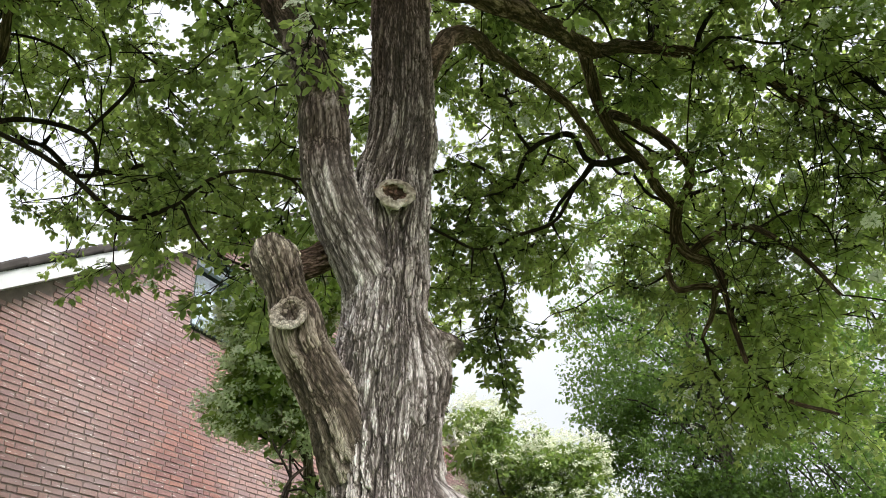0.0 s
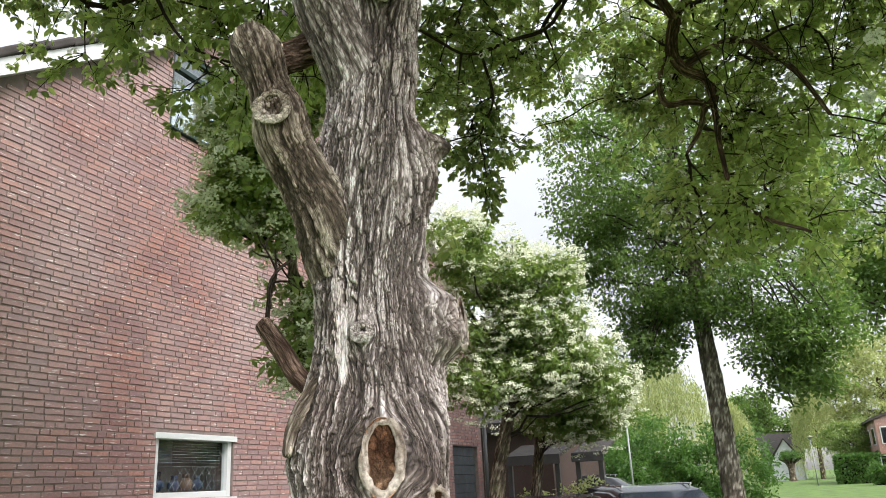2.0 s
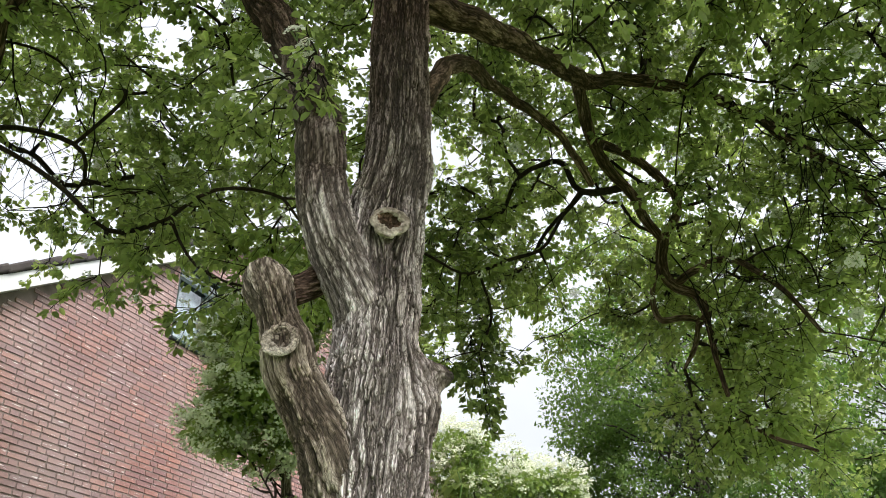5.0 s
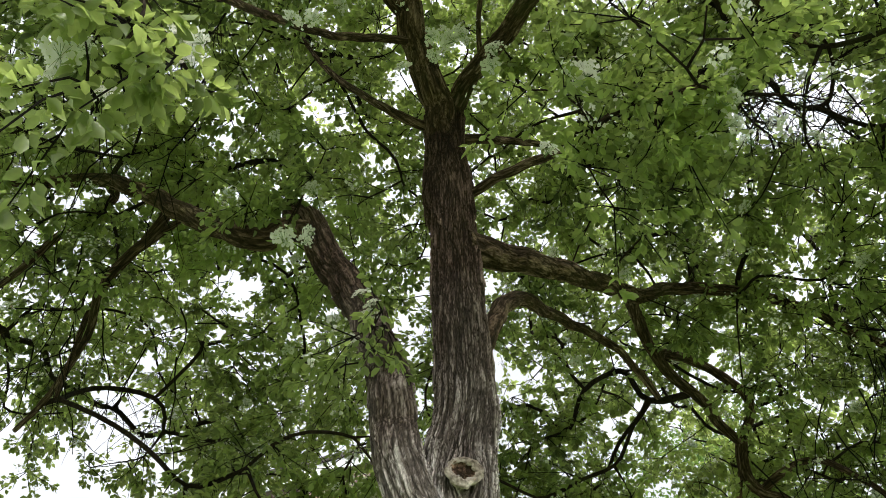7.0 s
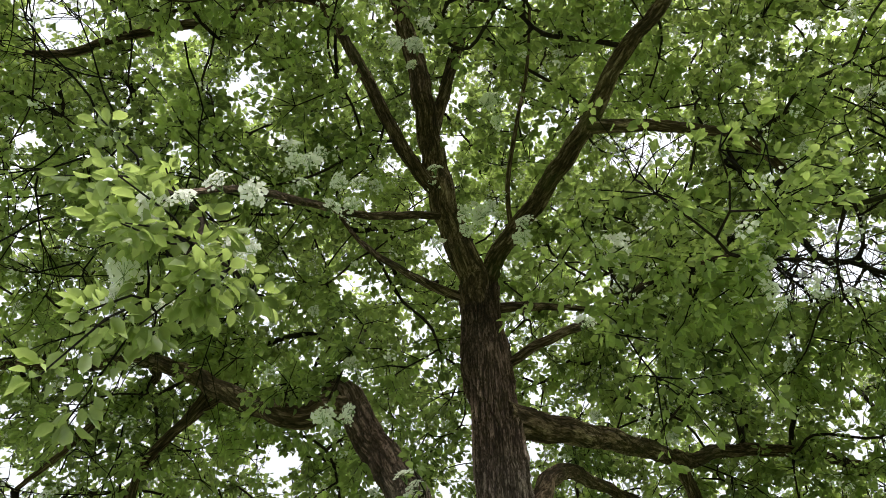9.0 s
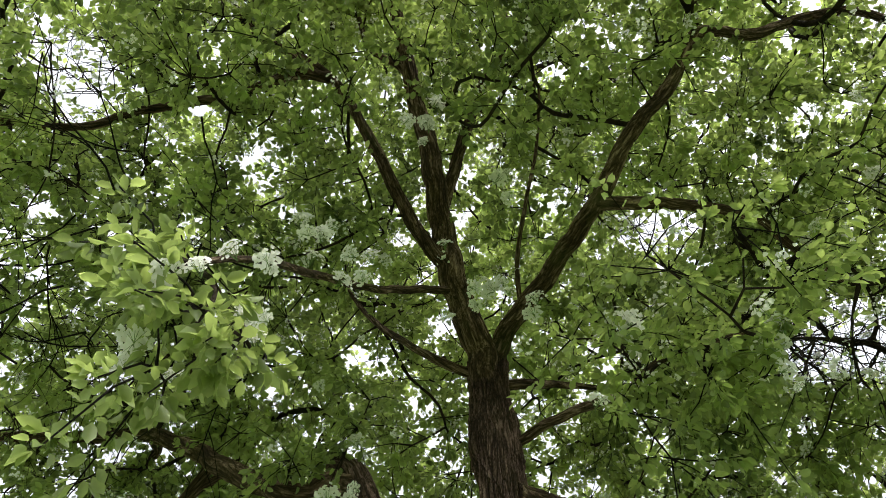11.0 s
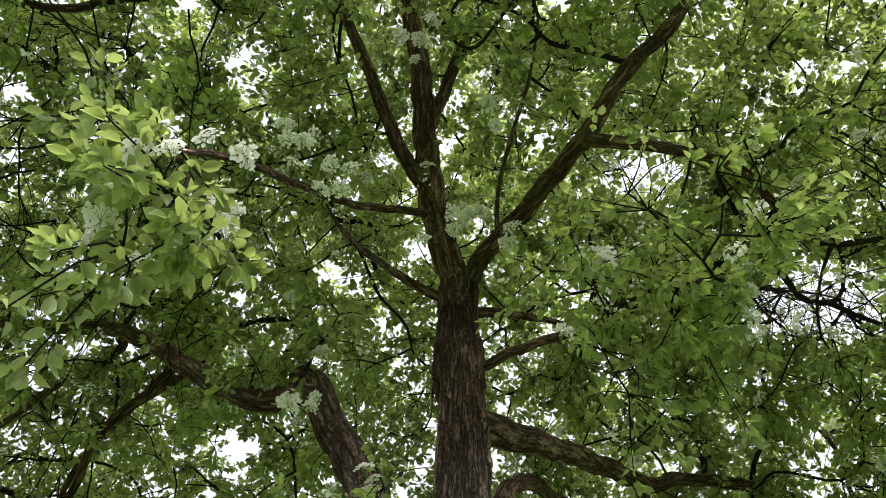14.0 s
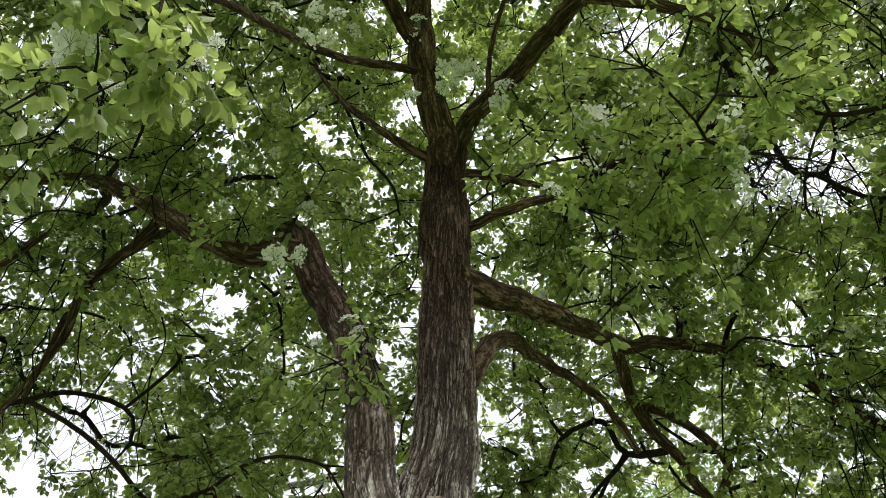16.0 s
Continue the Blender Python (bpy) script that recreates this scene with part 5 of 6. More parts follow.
# ---- pruning wounds, knots and cut stubs of the trunk
def wound(name, label, p, out, a, b, ring, wood, seed, sink=0.01, roll=0.0, skin=None):
    """A healed cut: a rolled rim of callus round bare, cracked wood."""
    out = Vector(out).normalized()
    m = Matrix.Translation(p) @ out.to_track_quat("Z", "Y").to_matrix().to_4x4() @ pose(0, 0, 0, 0, 0, roll)
    n, s = 72, 18
    T, U = np.meshgrid(np.linspace(0, 2 * math.pi, s, endpoint=False), np.linspace(0, 2 * math.pi, n, endpoint=False))
    k = U / (2 * math.pi)
    wob = 1 + 0.34 * (vnoise(k * 5, T * 0 + 0.5, 5, seed) - 0.5) + 0.14 * (vnoise(k * 13, T * 0 + 5.5, 13, seed + 7) - 0.5)
    rr = ring * (0.95 + 0.75 * (vnoise(k * 6, T * 0 + 3.5, 6, seed + 1) - 0.5) - 0.25 * np.sin(U)) + 0.75 * ring * (vnoise(k * 26, T * 1.2, 26, seed + 2) - 0.5)
    R = np.stack([np.cos(U) * (a * wob + rr * 1.25 * np.cos(T)), np.sin(U) * (b * wob + rr * 1.25 * np.cos(T)), rr * np.sin(T) * (0.55 + 0.3 * np.sin(U * 2 + seed))], -1).reshape(-1, 3)
    i, j = np.meshgrid(np.arange(n), np.arange(s), indexing="ij")
    F = np.stack([i * s + j, ((i + 1) % n) * s + j, ((i + 1) % n) * s + (j + 1) % s, i * s + (j + 1) % s], -1).reshape(-1, 4)
    rim = of_tree(name, mesh_of(name, R, F, skin or CALLUS, 0.18 + 0.55 * vnoise((k * 30).ravel(), T.ravel() * 1.5, 30, seed + 3)), label)
    rim.matrix_basis = m
    q = np.linspace(0.02, 1.05, 16)
    U, Q = np.meshgrid(np.linspace(0, 2 * math.pi, n, endpoint=False), q)
    k = U / (2 * math.pi)
    g, c, o = cells(np.cos(U) * Q * 3.1 + 20, np.sin(U) * Q * 2.1 * b / a + 20 + 0.5 * np.cos(U * 3) * Q, 64, seed + 5)
    dz = -sink * (1 - Q ** 4) - 0.35 * sink * np.exp(-(g / 0.1) ** 2) + 0.3 * sink * c + 0.25 * sink * (vnoise(k * 26, Q * 9, 26, seed + 6) - 0.5)
    V = np.stack([np.cos(U) * a * Q, np.sin(U) * b * Q, dz], -1).reshape(-1, 3)
    core = new("bare_wood", mesh_of("bare_wood", V, ring_faces(len(q), n), wood, np.clip((0.10 + 0.62 * c * (1 - np.exp(-(g / 0.12) ** 2))) * (0.35 + 0.75 * Q ** 1.5), 0, 1).ravel()))
    attach(core, rim)
    return rim


def on_trunk(name, label, a, z, ra, rb, ring, wood, seed, sink, off=0.0, up=0.0, skin=None):
    p, out = SURFACE(a, z, off)
    return wound(name, label, p, (out[0], out[1], up), ra, rb, ring, wood, seed, sink, 0.0, skin)


on_trunk("pruning_wound", "pale callus rim round a cut limb", FRONT + 0.08, 2.88, 0.044, 0.040, 0.012, WOOD_PINK, 201, 0.010, 0.012, -0.1)
wound("pruning_wound", "pale callus rim on the stub", (-1.092, 1.556, 2.455), (0.42, -0.88, 0.15), 0.040, 0.040, 0.009, BARK_MOSS, 211, 0.012, 0.0, BARK_MOSS)
wound("pruning_wound", "old cut on top of the stub", (-1.174, 1.581, 2.651), (0.15, -0.85, 0.45), 0.034, 0.024, 0.010, BARK_MOSS, 216, 0.010, 0.0, BARK_MOSS)
on_trunk("pruning_wound", "tall open wound with orange bare wood", FRONT + 0.1, 1.555, 0.046, 0.088, 0.0080, WOOD_RAW, 221, 0.010, 0.006)
on_trunk("pruning_wound", "small open wound in a bulging knot", FRONT + 0.68, 1.45, 0.025, 0.034, 0.009, WOOD_RAW, 226, 0.012, 0.008)
on_trunk("knot", "small ringed knot in the bark", FRONT - 0.08, 1.862, 0.017, 0.016, 0.009, BARK, 231, 0.006, 0.003, 0.0, BARK)
p, out = SURFACE(RIGHT - 0.12, 1.905, -0.012)
wound("cut_face", "flat pinkish cut on the side of a burl", p, (math.cos(RIGHT - 0.40), math.sin(RIGHT - 0.40), 0.0), 0.040, 0.066, 0.008, WOOD_PINK, 236, 0.004)
limb("stub_limb", 0.030, 0.026, [(-1.10, 1.80, 1.73), (-1.15, 1.78, 1.78), (-1.20, 1.765, 1.86), (-1.245, 1.755, 1.925)], BARK_UP)
limb("twig", 0.008, 0.003, [(-1.24, 1.757, 1.92), (-1.235, 1.76, 2.0), (-1.215, 1.76, 2.06), (-1.225, 1.77, 2.14)], TWIG)
limb("stub_limb", 0.026, 0.017, [(-1.06, 1.75, 1.75), (-1.095, 1.725, 1.69), (-1.118, 1.71, 1.63), (-1.122, 1.70, 1.58)], BARK_MOSS, 0.2)

def sprout(p, n, seed):
    """A young shoot: a thin stem with fresh leaves standing off it."""
    rng = np.random.default_rng(seed)
    tip = np.array(p) + (0.01, -0.03, 0.07)
    v, f = thin_tubes([(np.array([p, (np.array(p) + tip) / 2 + (0.01, 0, 0), tip]), np.array([0.003, 0.0025, 0.0015]))], 5)
    stem = of_tree("sprout", mesh_of("sprout", v, f, STALK), "young shoot with fresh green leaves on the burl")
    d = rng.normal(0, 1, (n, 3)) * (1, 1, 0.25) + (0, 0, -0.05)
    d /= np.linalg.norm(d, axis=1)[:, None]
    base = np.array(p) + (tip - np.array(p)) * rng.uniform(0.4, 1.0, (n, 1))
    for k in range(n):
        v, f = leaf_arrays(base[k:k + 1] + d[k] * 0.008, d[k:k + 1], np.array([(0.0, 0.0, 1.0)]), rng.uniform(0.04, 0.062, 1), 0.46, 0.12, 0.25)
        attach(new("leaf", mesh_of("leaf", v, f, LEAF)), stem)


sprout((-0.733, 1.887, 2.046), 11, 301)
limb("twig", 0.0060, 0.0035, [(-1.155, 1.654, 1.938), (-1.151, 1.641, 1.991), (-1.129, 1.643, 2.033), (-1.096, 1.657, 2.059)], TWIG)
limb("twig", 0.0035, 0.0015, [(-1.129, 1.643, 2.033), (-1.137, 1.625, 2.068), (-1.150, 1.602, 2.102), (-1.154, 1.590, 2.126)], TWIG)
limb("twig", 0.0035, 0.0015, [(-1.137, 1.625, 2.068), (-1.157, 1.609, 2.071), (-1.170, 1.595, 2.082)], TWIG)
limb("twig", 0.0035, 0.0015, [(-1.140, 1.645, 2.005), (-1.111, 1.663, 2.008), (-1.090, 1.684, 1.989)], TWIG)
limb("twig", 0.0035, 0.0015, [(-1.145, 1.611, 2.088), (-1.135, 1.610, 2.110), (-1.116, 1.618, 2.125)], TWIG)

# ---------------------------------------------------------------- other trees and far things
def tuft_crown(centres, radius, per, size, rng, droop=0.0, flat=0.5):
    """Leaf tufts round the given centres: places, ways and ups of leaves."""
    n = len(centres) * per
    c = np.repeat(centres, per, axis=0)
    d = rng.normal(0, 1, (n, 3))
    d /= np.linalg.norm(d, axis=1)[:, None]
    p = c + d * radius * rng.random((n, 1)) ** 0.5 * np.array((1, 1, flat))
    a = d * 0.6 + rng.normal(0, 0.7, (n, 3)) - np.array((0, 0, droop + 0.2))
    u = np.array((0, 0, 1.0)) + rng.normal(0, 0.5, (n, 3))
    return p, a, u, rng.uniform(0.7, 1.2, n) * size


def ellipsoid_places(centre, radii, n, rng, inner=0.45):
    d = rng.normal(0, 1, (n, 3))
    d /= np.linalg.norm(d, axis=1)[:, None]
    q = inner + (1 - inner) * rng.random((n, 1)) ** 0.6
    lump = 1 + 0.16 * np.sin(d[:, :1] * 5 + d[:, 1:2] * 4) + 0.12 * np.sin(d[:, 2:] * 9 + d[:, :1] * 3)
    return np.array(centre) + d * q * lump * np.array(radii)


def leafy_tree(name, label, trunk_pts, r0, r1, blobs, tufts, per, radius, size, leaf, seed, bark_mat=None, flowers=0, category="tree", droop=0.0, limbs=14, head=0.1, flat=0.5):
    """A tapered trunk, limbs that reach into the crown, and a ragged crown of leaf tufts."""
    rng = np.random.default_rng(seed)
    base = trunk_pts[0]
    t = thing(name, label, category, at=base)
    inv = Matrix.Translation(-Vector(base))
    c, d = spline(trunk_pts, 0.05)
    rad = np.interp(d / d[-1], (0, 0.06, 1), (r0 * 1.35, r0, r1))
    v, f, plate, grain = barked_tube(c, d, rad, 40, 0.012, seed)
    ob = attach(new("trunk", mesh_of("trunk", v, f, bark_mat or BARK_FAR, plate, grain=grain)), t)
    ob.matrix_parent_inverse = inv
    total = sum(b[2] for b in blobs)
    centres = np.vstack([ellipsoid_places(b[0], b[1], max(4, int(tufts * b[2] / total)), rng) for b in blobs])
    lines = []
    for i in rng.choice(len(centres), min(limbs * 3, len(centres)), replace=False):
        q = centres[i]
        k = max(int(rng.uniform(0.45, 0.85) * len(c)), int(np.argmin(np.linalg.norm(c - q + np.array((0, 0, 0.5 * np.linalg.norm(q[:2] - base[:2]))), axis=1))))
        m = 7
        s = np.linspace(0, 1, m)[:, None]
        ln = np.linalg.norm(q - c[k])
        line = c[k] + (q - c[k]) * s + rng.normal(0, 0.08 * ln, (m, 3)) * s * (1 - s) * 2 + np.array((0, 0, 0.12 * ln)) * s * (1 - s) * 2
        w = rad[k] * rng.uniform(0.10, 0.24)
        lines.append((line, np.linspace(w, 0.012, m)))
    v, f = thin_tubes(lines, 6)
    ob = attach(new("branch_work", mesh_of("branch_work", v, f, bark_mat or BARK_FAR)), t)
    ob.matrix_parent_inverse = inv
    tagged(ob, kind="stuff")
    p, a, u, s = tuft_crown(centres, radius, per, size, rng, droop, flat)
    v, f = simple_leaves(p, a, u, s)
    ob = attach(new("crown", mesh_of("crown", v, f, leaf)), t)
    ob.matrix_parent_inverse = inv
    tagged(ob, kind="stuff")
    if flowers:
        mid = centres.mean(axis=0)
        n = len(centres) * flowers
        c = np.repeat(centres, flowers, axis=0)
        d = rng.normal(0, 1, (n, 3)) + (c - mid) / (np.linalg.norm(c - mid, axis=1)[:, None] + 1e-6) * 1.2 + (0, 0, 0.6)
        d /= np.linalg.norm(d, axis=1)[:, None]
        heads = c + d * radius * rng.uniform(1.0, 1.4, (n, 1))
        k = 30
        p = np.repeat(heads, k, axis=0) + rng.normal(0, 1, (n * k, 3)) * np.array((1, 1, 0.45)) * head * 0.19
        a = rng.normal(0, 1, (n * k, 3)) * np.array((1, 1, 0.35))
        u = np.repeat(d, k, axis=0) + rng.normal(0, 0.3, (n * k, 3)) + (0, 0, 0.5)
        v, f = simple_leaves(p, a, u, rng.uniform(0.12, 0.17, n * k) * head, 0.9)
        ob = attach(new("blossom", mesh_of("blossom", v, f, PETAL_CREAM)), t)
        ob.matrix_parent_inverse = inv
        tagged(ob, "flat white blossom clusters", kind="stuff")
    return t


leafy_tree("tree", "tall broad-leaved tree with ribbed grey trunk on the lawn", [(-0.86, 14.0, 0), (-0.87, 14.0, 1.3), (-0.90, 14.0, 2.6), (-0.97, 14.0, 4.0), (-0.98, 14.0, 5.8), (-1.2, 14.0, 9.0)], 0.19, 0.08,
           [((-1.2, 14.0, 7.6), (2.1, 2.6, 2.6), 5), ((-2.1, 13.9, 6.6), (1.2, 1.5, 1.5), 2), ((-1.8, 13.9, 4.8), (0.9, 1.2, 0.8), 1.3), ((-2.75, 13.7, 5.4), (0.65, 0.8, 0.7), 0.9), ((0.3, 13.6, 4.3), (1.2, 1.2, 0.8), 1.2), ((0.55, 13.4, 3.5), (0.75, 0.8, 0.55), 0.9), ((-1.75, 13.7, 3.9), (0.6, 0.6, 0.5), 0.8), ((-1.95, 13.6, 3.35), (0.45, 0.5, 0.35), 0.35), ((0.35, 13.5, 2.75), (0.6, 0.6, 0.40), 0.6), ((0.0, 13.4, 3.4), (0.6, 0.6, 0.5), 0.5), ((0.2, 14.0, 6.0), (1.3, 1.4, 1.3), 1.7), ((-0.5, 13.6, 4.3), (0.45, 0.5, 0.6), 0.6), ((-1.5, 13.7, 4.25), (0.35, 0.4, 0.4), 0.4)], 940, 66, 0.38, 0.090, LEAF_FAR, 61, LAWN_BARK, flat=0.36, limbs=22)
leafy_tree("tree", "tall broad-leaved tree behind the lawn", [(3.6, 21.0, 0.0), (3.6, 21.0, 3.0), (3.5, 21.0, 8.0)], 0.3, 0.1,
           [((3.4, 21.0, 7.6), (2.3, 2.4, 3.0), 6), ((2.2, 20.5, 5.6), (1.0, 1.2, 1.3), 2)], 480, 30, 0.5, 0.15, LEAF_FAR, 62)
leafy_tree("flowering_tree", "small tree in white blossom beside the brick wall", [(-3.05, 5.2, 0), (-3.1, 5.1, 1.5), (-3.2, 4.9, 2.6), (-3.2, 4.6, 4.0)], 0.07, 0.03,
           [((-3.56, 4.42, 3.50), (0.20, 0.2, 0.17), 1.4), ((-3.33, 4.46, 3.80), (0.30, 0.3, 0.28), 3), ((-3.24, 4.5, 4.10), (0.34, 0.3, 0.3), 3), ((-3.42, 4.37, 4.16), (0.16, 0.2, 0.14), 0.7), ((-3.07, 4.65, 4.62), (0.42, 0.3, 0.35), 3), ((-3.16, 4.64, 3.42), (0.22, 0.2, 0.2), 1.2), ((-3.16, 4.82, 2.86), (0.16, 0.2, 0.22), 0.9), ((-3.2, 4.86, 2.45), (0.17, 0.2, 0.2), 0.9)], 230, 34, 0.15, 0.085, LEAF_THORN_LIT, 63, None, 4, head=0.19, flat=0.6)
leafy_tree("flowering_tree", "leaning tree covered in white blossom by the parked cars", [(-4.03, 11.36, 0), (-4.01, 11.36, 1.3), (-3.78, 11.4, 2.4), (-3.5, 11.5, 3.6)], 0.14, 0.07,
           [((-3.65, 9.51, 4.55), (0.40, 0.5, 0.42), 1.6), ((-3.5, 10.6, 4.45), (0.62, 0.7, 0.40), 2.4), ((-2.85, 10.8, 4.30), (0.50, 0.6, 0.32), 1.6), ((-3.7, 10.6, 3.75), (0.62, 0.7, 0.45), 2.4), ((-2.95, 10.9, 3.65), (0.62, 0.7, 0.42), 2.2), ((-2.45, 11.2, 3.10), (0.42, 0.6, 0.34), 1.3), ((-3.15, 10.9, 3.0), (0.60, 0.7, 0.36), 1.8), ((-3.9, 10.5, 2.85), (0.50, 0.6, 0.40), 1.4), ((-2.2, 11.3, 2.75), (0.30, 0.5, 0.22), 0.7)], 400, 50, 0.24, 0.095, LEAF_THORN, 64, None, 6, head=0.18)
leafy_tree("flowering_tree", "dark-stemmed blossoming tree beside the canopy", [(-3.9, 12.9, 0), (-3.85, 12.9, 1.4), (-3.6, 13.0, 3.0)], 0.12, 0.06,
           [((-3.6, 13.0, 3.2), (1.0, 0.9, 0.7), 3), ((-3.0, 12.6, 2.5), (0.75, 0.7, 0.36), 2.2)], 360, 60, 0.26, 0.10, LEAF_THORN, 65, None, 2, head=0.18)


def bush(name, label, blobs, tufts, per, radius, size, leaf, seed, category="bush"):
    rng = np.random.default_rng(seed)
    centres = np.vstack([ellipsoid_places(b[0], b[1], int(tufts / len(blobs)), rng, 0.5) for b in blobs])
    centres[:, 2] = np.maximum(centres[:, 2], 0.1)
    b0 = blobs[0][0]
    t = thing(name, label, category, at=(b0[0], b0[1], 0))
    p, a, u, s = tuft_crown(centres, radius, per, size, rng, 0, 0.7)
    v, f = simple_leaves(p, a, u, s)
    ob = attach(new("leaves", mesh_of("leaves", v, f, leaf)), t)
    ob.matrix_parent_inverse = Matrix.Translation((-b0[0], -b0[1], 0))
    tagged(ob, kind="stuff")
    stems = [(np.array([(q[0] * 0.3 + b0[0] * 0.7, q[1] * 0.3 + b0[1] * 0.7, 0), (q[0] * 0.6 + b0[0] * 0.4, q[1] * 0.6 + b0[1] * 0.4, q[2] * 0.55), q]), np.array([0.03, 0.02, 0.008])) for q in centres[:: max(1, len(centres) // 40)]]
    v, f = thin_tubes(stems, 5)
    ob = attach(new("stems", mesh_of("stems", v, f, TWIG)), t)
    ob.matrix_parent_inverse = Matrix.Translation((-b0[0], -b0[1], 0))
    tagged(ob, kind="stuff")
    return t


bush("hedge", "large loose green hedge behind the parked cars", [((-6.1, 38.0, 1.4), (3.0, 2.0, 2.3)), ((-2.9, 38.5, 1.4), (2.8, 2.0, 1.9)), ((-9.0, 39.0, 1.4), (2.8, 2.0, 2.2))], 560, 46, 0.5, 0.2, LEAF_HEDGE, 71)


def street_lamp(x, y, h, label):
    z = ground_z(y)
    t = thing("street_lamp", label, "street lamp", "street lamps", at=(x, y, z))
    bm = bmesh.new()
    cyl(bm, (0, 0, 0), (0, 0, h), 0.045, 0.035, 14)
    part("pole", bm, STEEL, t, smooth=True)
    bm = bmesh.new()
    cyl(bm, (0, 0, h - 0.10), (0, 0, h + 0.10), 0.06, 0.26, 20)
    part("shade", bm, STEEL, t, smooth=False)
    bm = bmesh.new()
    cyl(bm, (0, 0, h + 0.10), (0, 0, h + 0.15), 0.28, 0.22, 20)
    part("hood", bm, LAMP_CAP, t)
    return t


street_lamp(-6.20, 35.2, 3.85, "grey street lamp with a cone-shaped hood before the hedge")
street_lamp(2.25, 77.0, 4.0, "thin pale street lamp far across the lawn")


def car(x, y, turn, paint, label, length=4.3, height=1.47, rails=True):
    """A parked estate car: body, glass house, roof, rails, wheels and lights."""
    t = thing("car", label, "car", "parked cars", at=(x, y, 0.015))
    t.rotation_euler = (0, 0, radians(turn))
    L = length / 2
    prof = [(-L, 0.55), (-L + 0.05, 0.85), (-L + 1.0, 0.95), (L - 0.25, 1.0), (L - 0.02, 0.85), (L, 0.5), (L - 0.1, 0.25), (-L + 0.1, 0.25)]
    def loft(profile, w_low, w_high, z0, z1, name, material, parent, bev=0.05):
        bm = bmesh.new()
        rows = []
        for s in (-1, 1):
            rows.append([bm.verts.new((px, s * (w_low + (w_high - w_low) * max(0, min(1, (pz - z0) / (z1 - z0)))), pz)) for px, pz in profile])
        bm.faces.new(rows[0])
        bm.faces.new(rows[1][::-1])
        n = len(profile)
        for i in range(n):
            bm.faces.new((rows[0][i], rows[1][i], rows[1][(i + 1) % n], rows[0][(i + 1) % n]))
        bmesh.ops.recalc_face_normals(bm, faces=bm.faces)
        bmesh.ops.bevel(bm, geom=list(bm.edges), offset=bev, segments=3, affect="EDGES", profile=0.5)
        return part(name, bm, material, parent, smooth=True)
    body = loft(prof, 0.86, 0.80, 0.25, 1.0, "body", paint, t)
    H = height
    cabin = [(-L + 0.85, 0.93), (-L + 1.25, H - 0.30), (-L + 1.62, H - 0.10), (-0.55, H - 0.02), (0.2, H), (0.9, H - 0.02), (L - 0.68, H - 0.09), (L - 0.40, H - 0.28), (L - 0.18, 0.97)]
    loft(cabin, 0.77, 0.60, 0.93, H, "roof", paint, t, 0.045)
    glass = [(-L + 1.05, 0.98), (-L + 1.32, H - 0.33), (-L + 1.68, H - 0.16), (-0.5, H - 0.09), (0.2, H - 0.075), (0.85, H - 0.09), (L - 0.78, H - 0.15), (L - 0.52, H - 0.31), (L - 0.36, 0.98)]
    gl = loft(glass, 0.785, 0.645, 0.93, H, "side_window", CAR_GLASS, t, 0.02)
    for px in (-0.25, 0.75):
        for s in (-1, 1):
            bm = bmesh.new()
            cyl(bm, (px, s * 0.778, 0.98), (px + 0.05, s * 0.655, H - 0.10), 0.028, 0.024, 8)
            part("pillar", bm, paint, t)
    if rails:
        for s in (-1, 1):
            bm = bmesh.new()
            cyl(bm, (-L + 1.75, s * 0.54, H - 0.005), (L - 0.8, s * 0.54, H - 0.005), 0.012, 0.012, 8)
            for px in (-L + 1.8, 0.1, L - 0.85):
                cyl(bm, (px, s * 0.54, H - 0.06), (px, s * 0.54, H - 0.005), 0.013, 0.013, 8)
            part("roof_rail", bm, CHROME, t)
    for px in (-L + 0.8, L - 0.8):
        for s in (-1, 1):
            bm = bmesh.new()
            cyl(bm, (px, s * 0.66, 0.30), (px, s * 0.86, 0.30), 0.31, 0.31, 24)
            bmesh.ops.bevel(bm, geom=list(bm.edges), offset=0.02, segments=2, affect="EDGES")
            w = part("wheel", bm, RUBBER, t)
            bm = bmesh.new()
            cyl(bm, (px, s * 0.855, 0.30), (px, s * 0.875, 0.30), 0.20, 0.17, 20)
            part("rim", bm, CHROME, w)
    for s in (-1, 1):
        boxed("tail_light", (L - 0.10, L + 0.005, s * 0.70 - 0.09, s * 0.70 + 0.09, 0.72, 0.95), RED, t, 0.02)
        boxed("headlight", (-L - 0.005, -L + 0.12, s * 0.62 - 0.13, s * 0.62 + 0.13, 0.62, 0.78), CHROME, t, 0.02)
        boxed("door_mirror", (-L + 1.35, -L + 1.50, s * 0.90 - 0.08, s * 0.90 + 0.08, 0.96, 1.08), paint, t, 0.03)
    return t


car(-5.6, 21.0, -2, CAR_BLACK, "black estate car with bright roof rails, parked", 4.4, 1.56)
car(-2.42, 13.45, -60, CAR_GREY, "dark blue-grey estate car with bright roof rails, parked", 3.9, 1.35)
car(-2.82, 9.3, -66, CAR_BLACK, "low black car parked beside the estate cars", 4.0, 1.315, False)



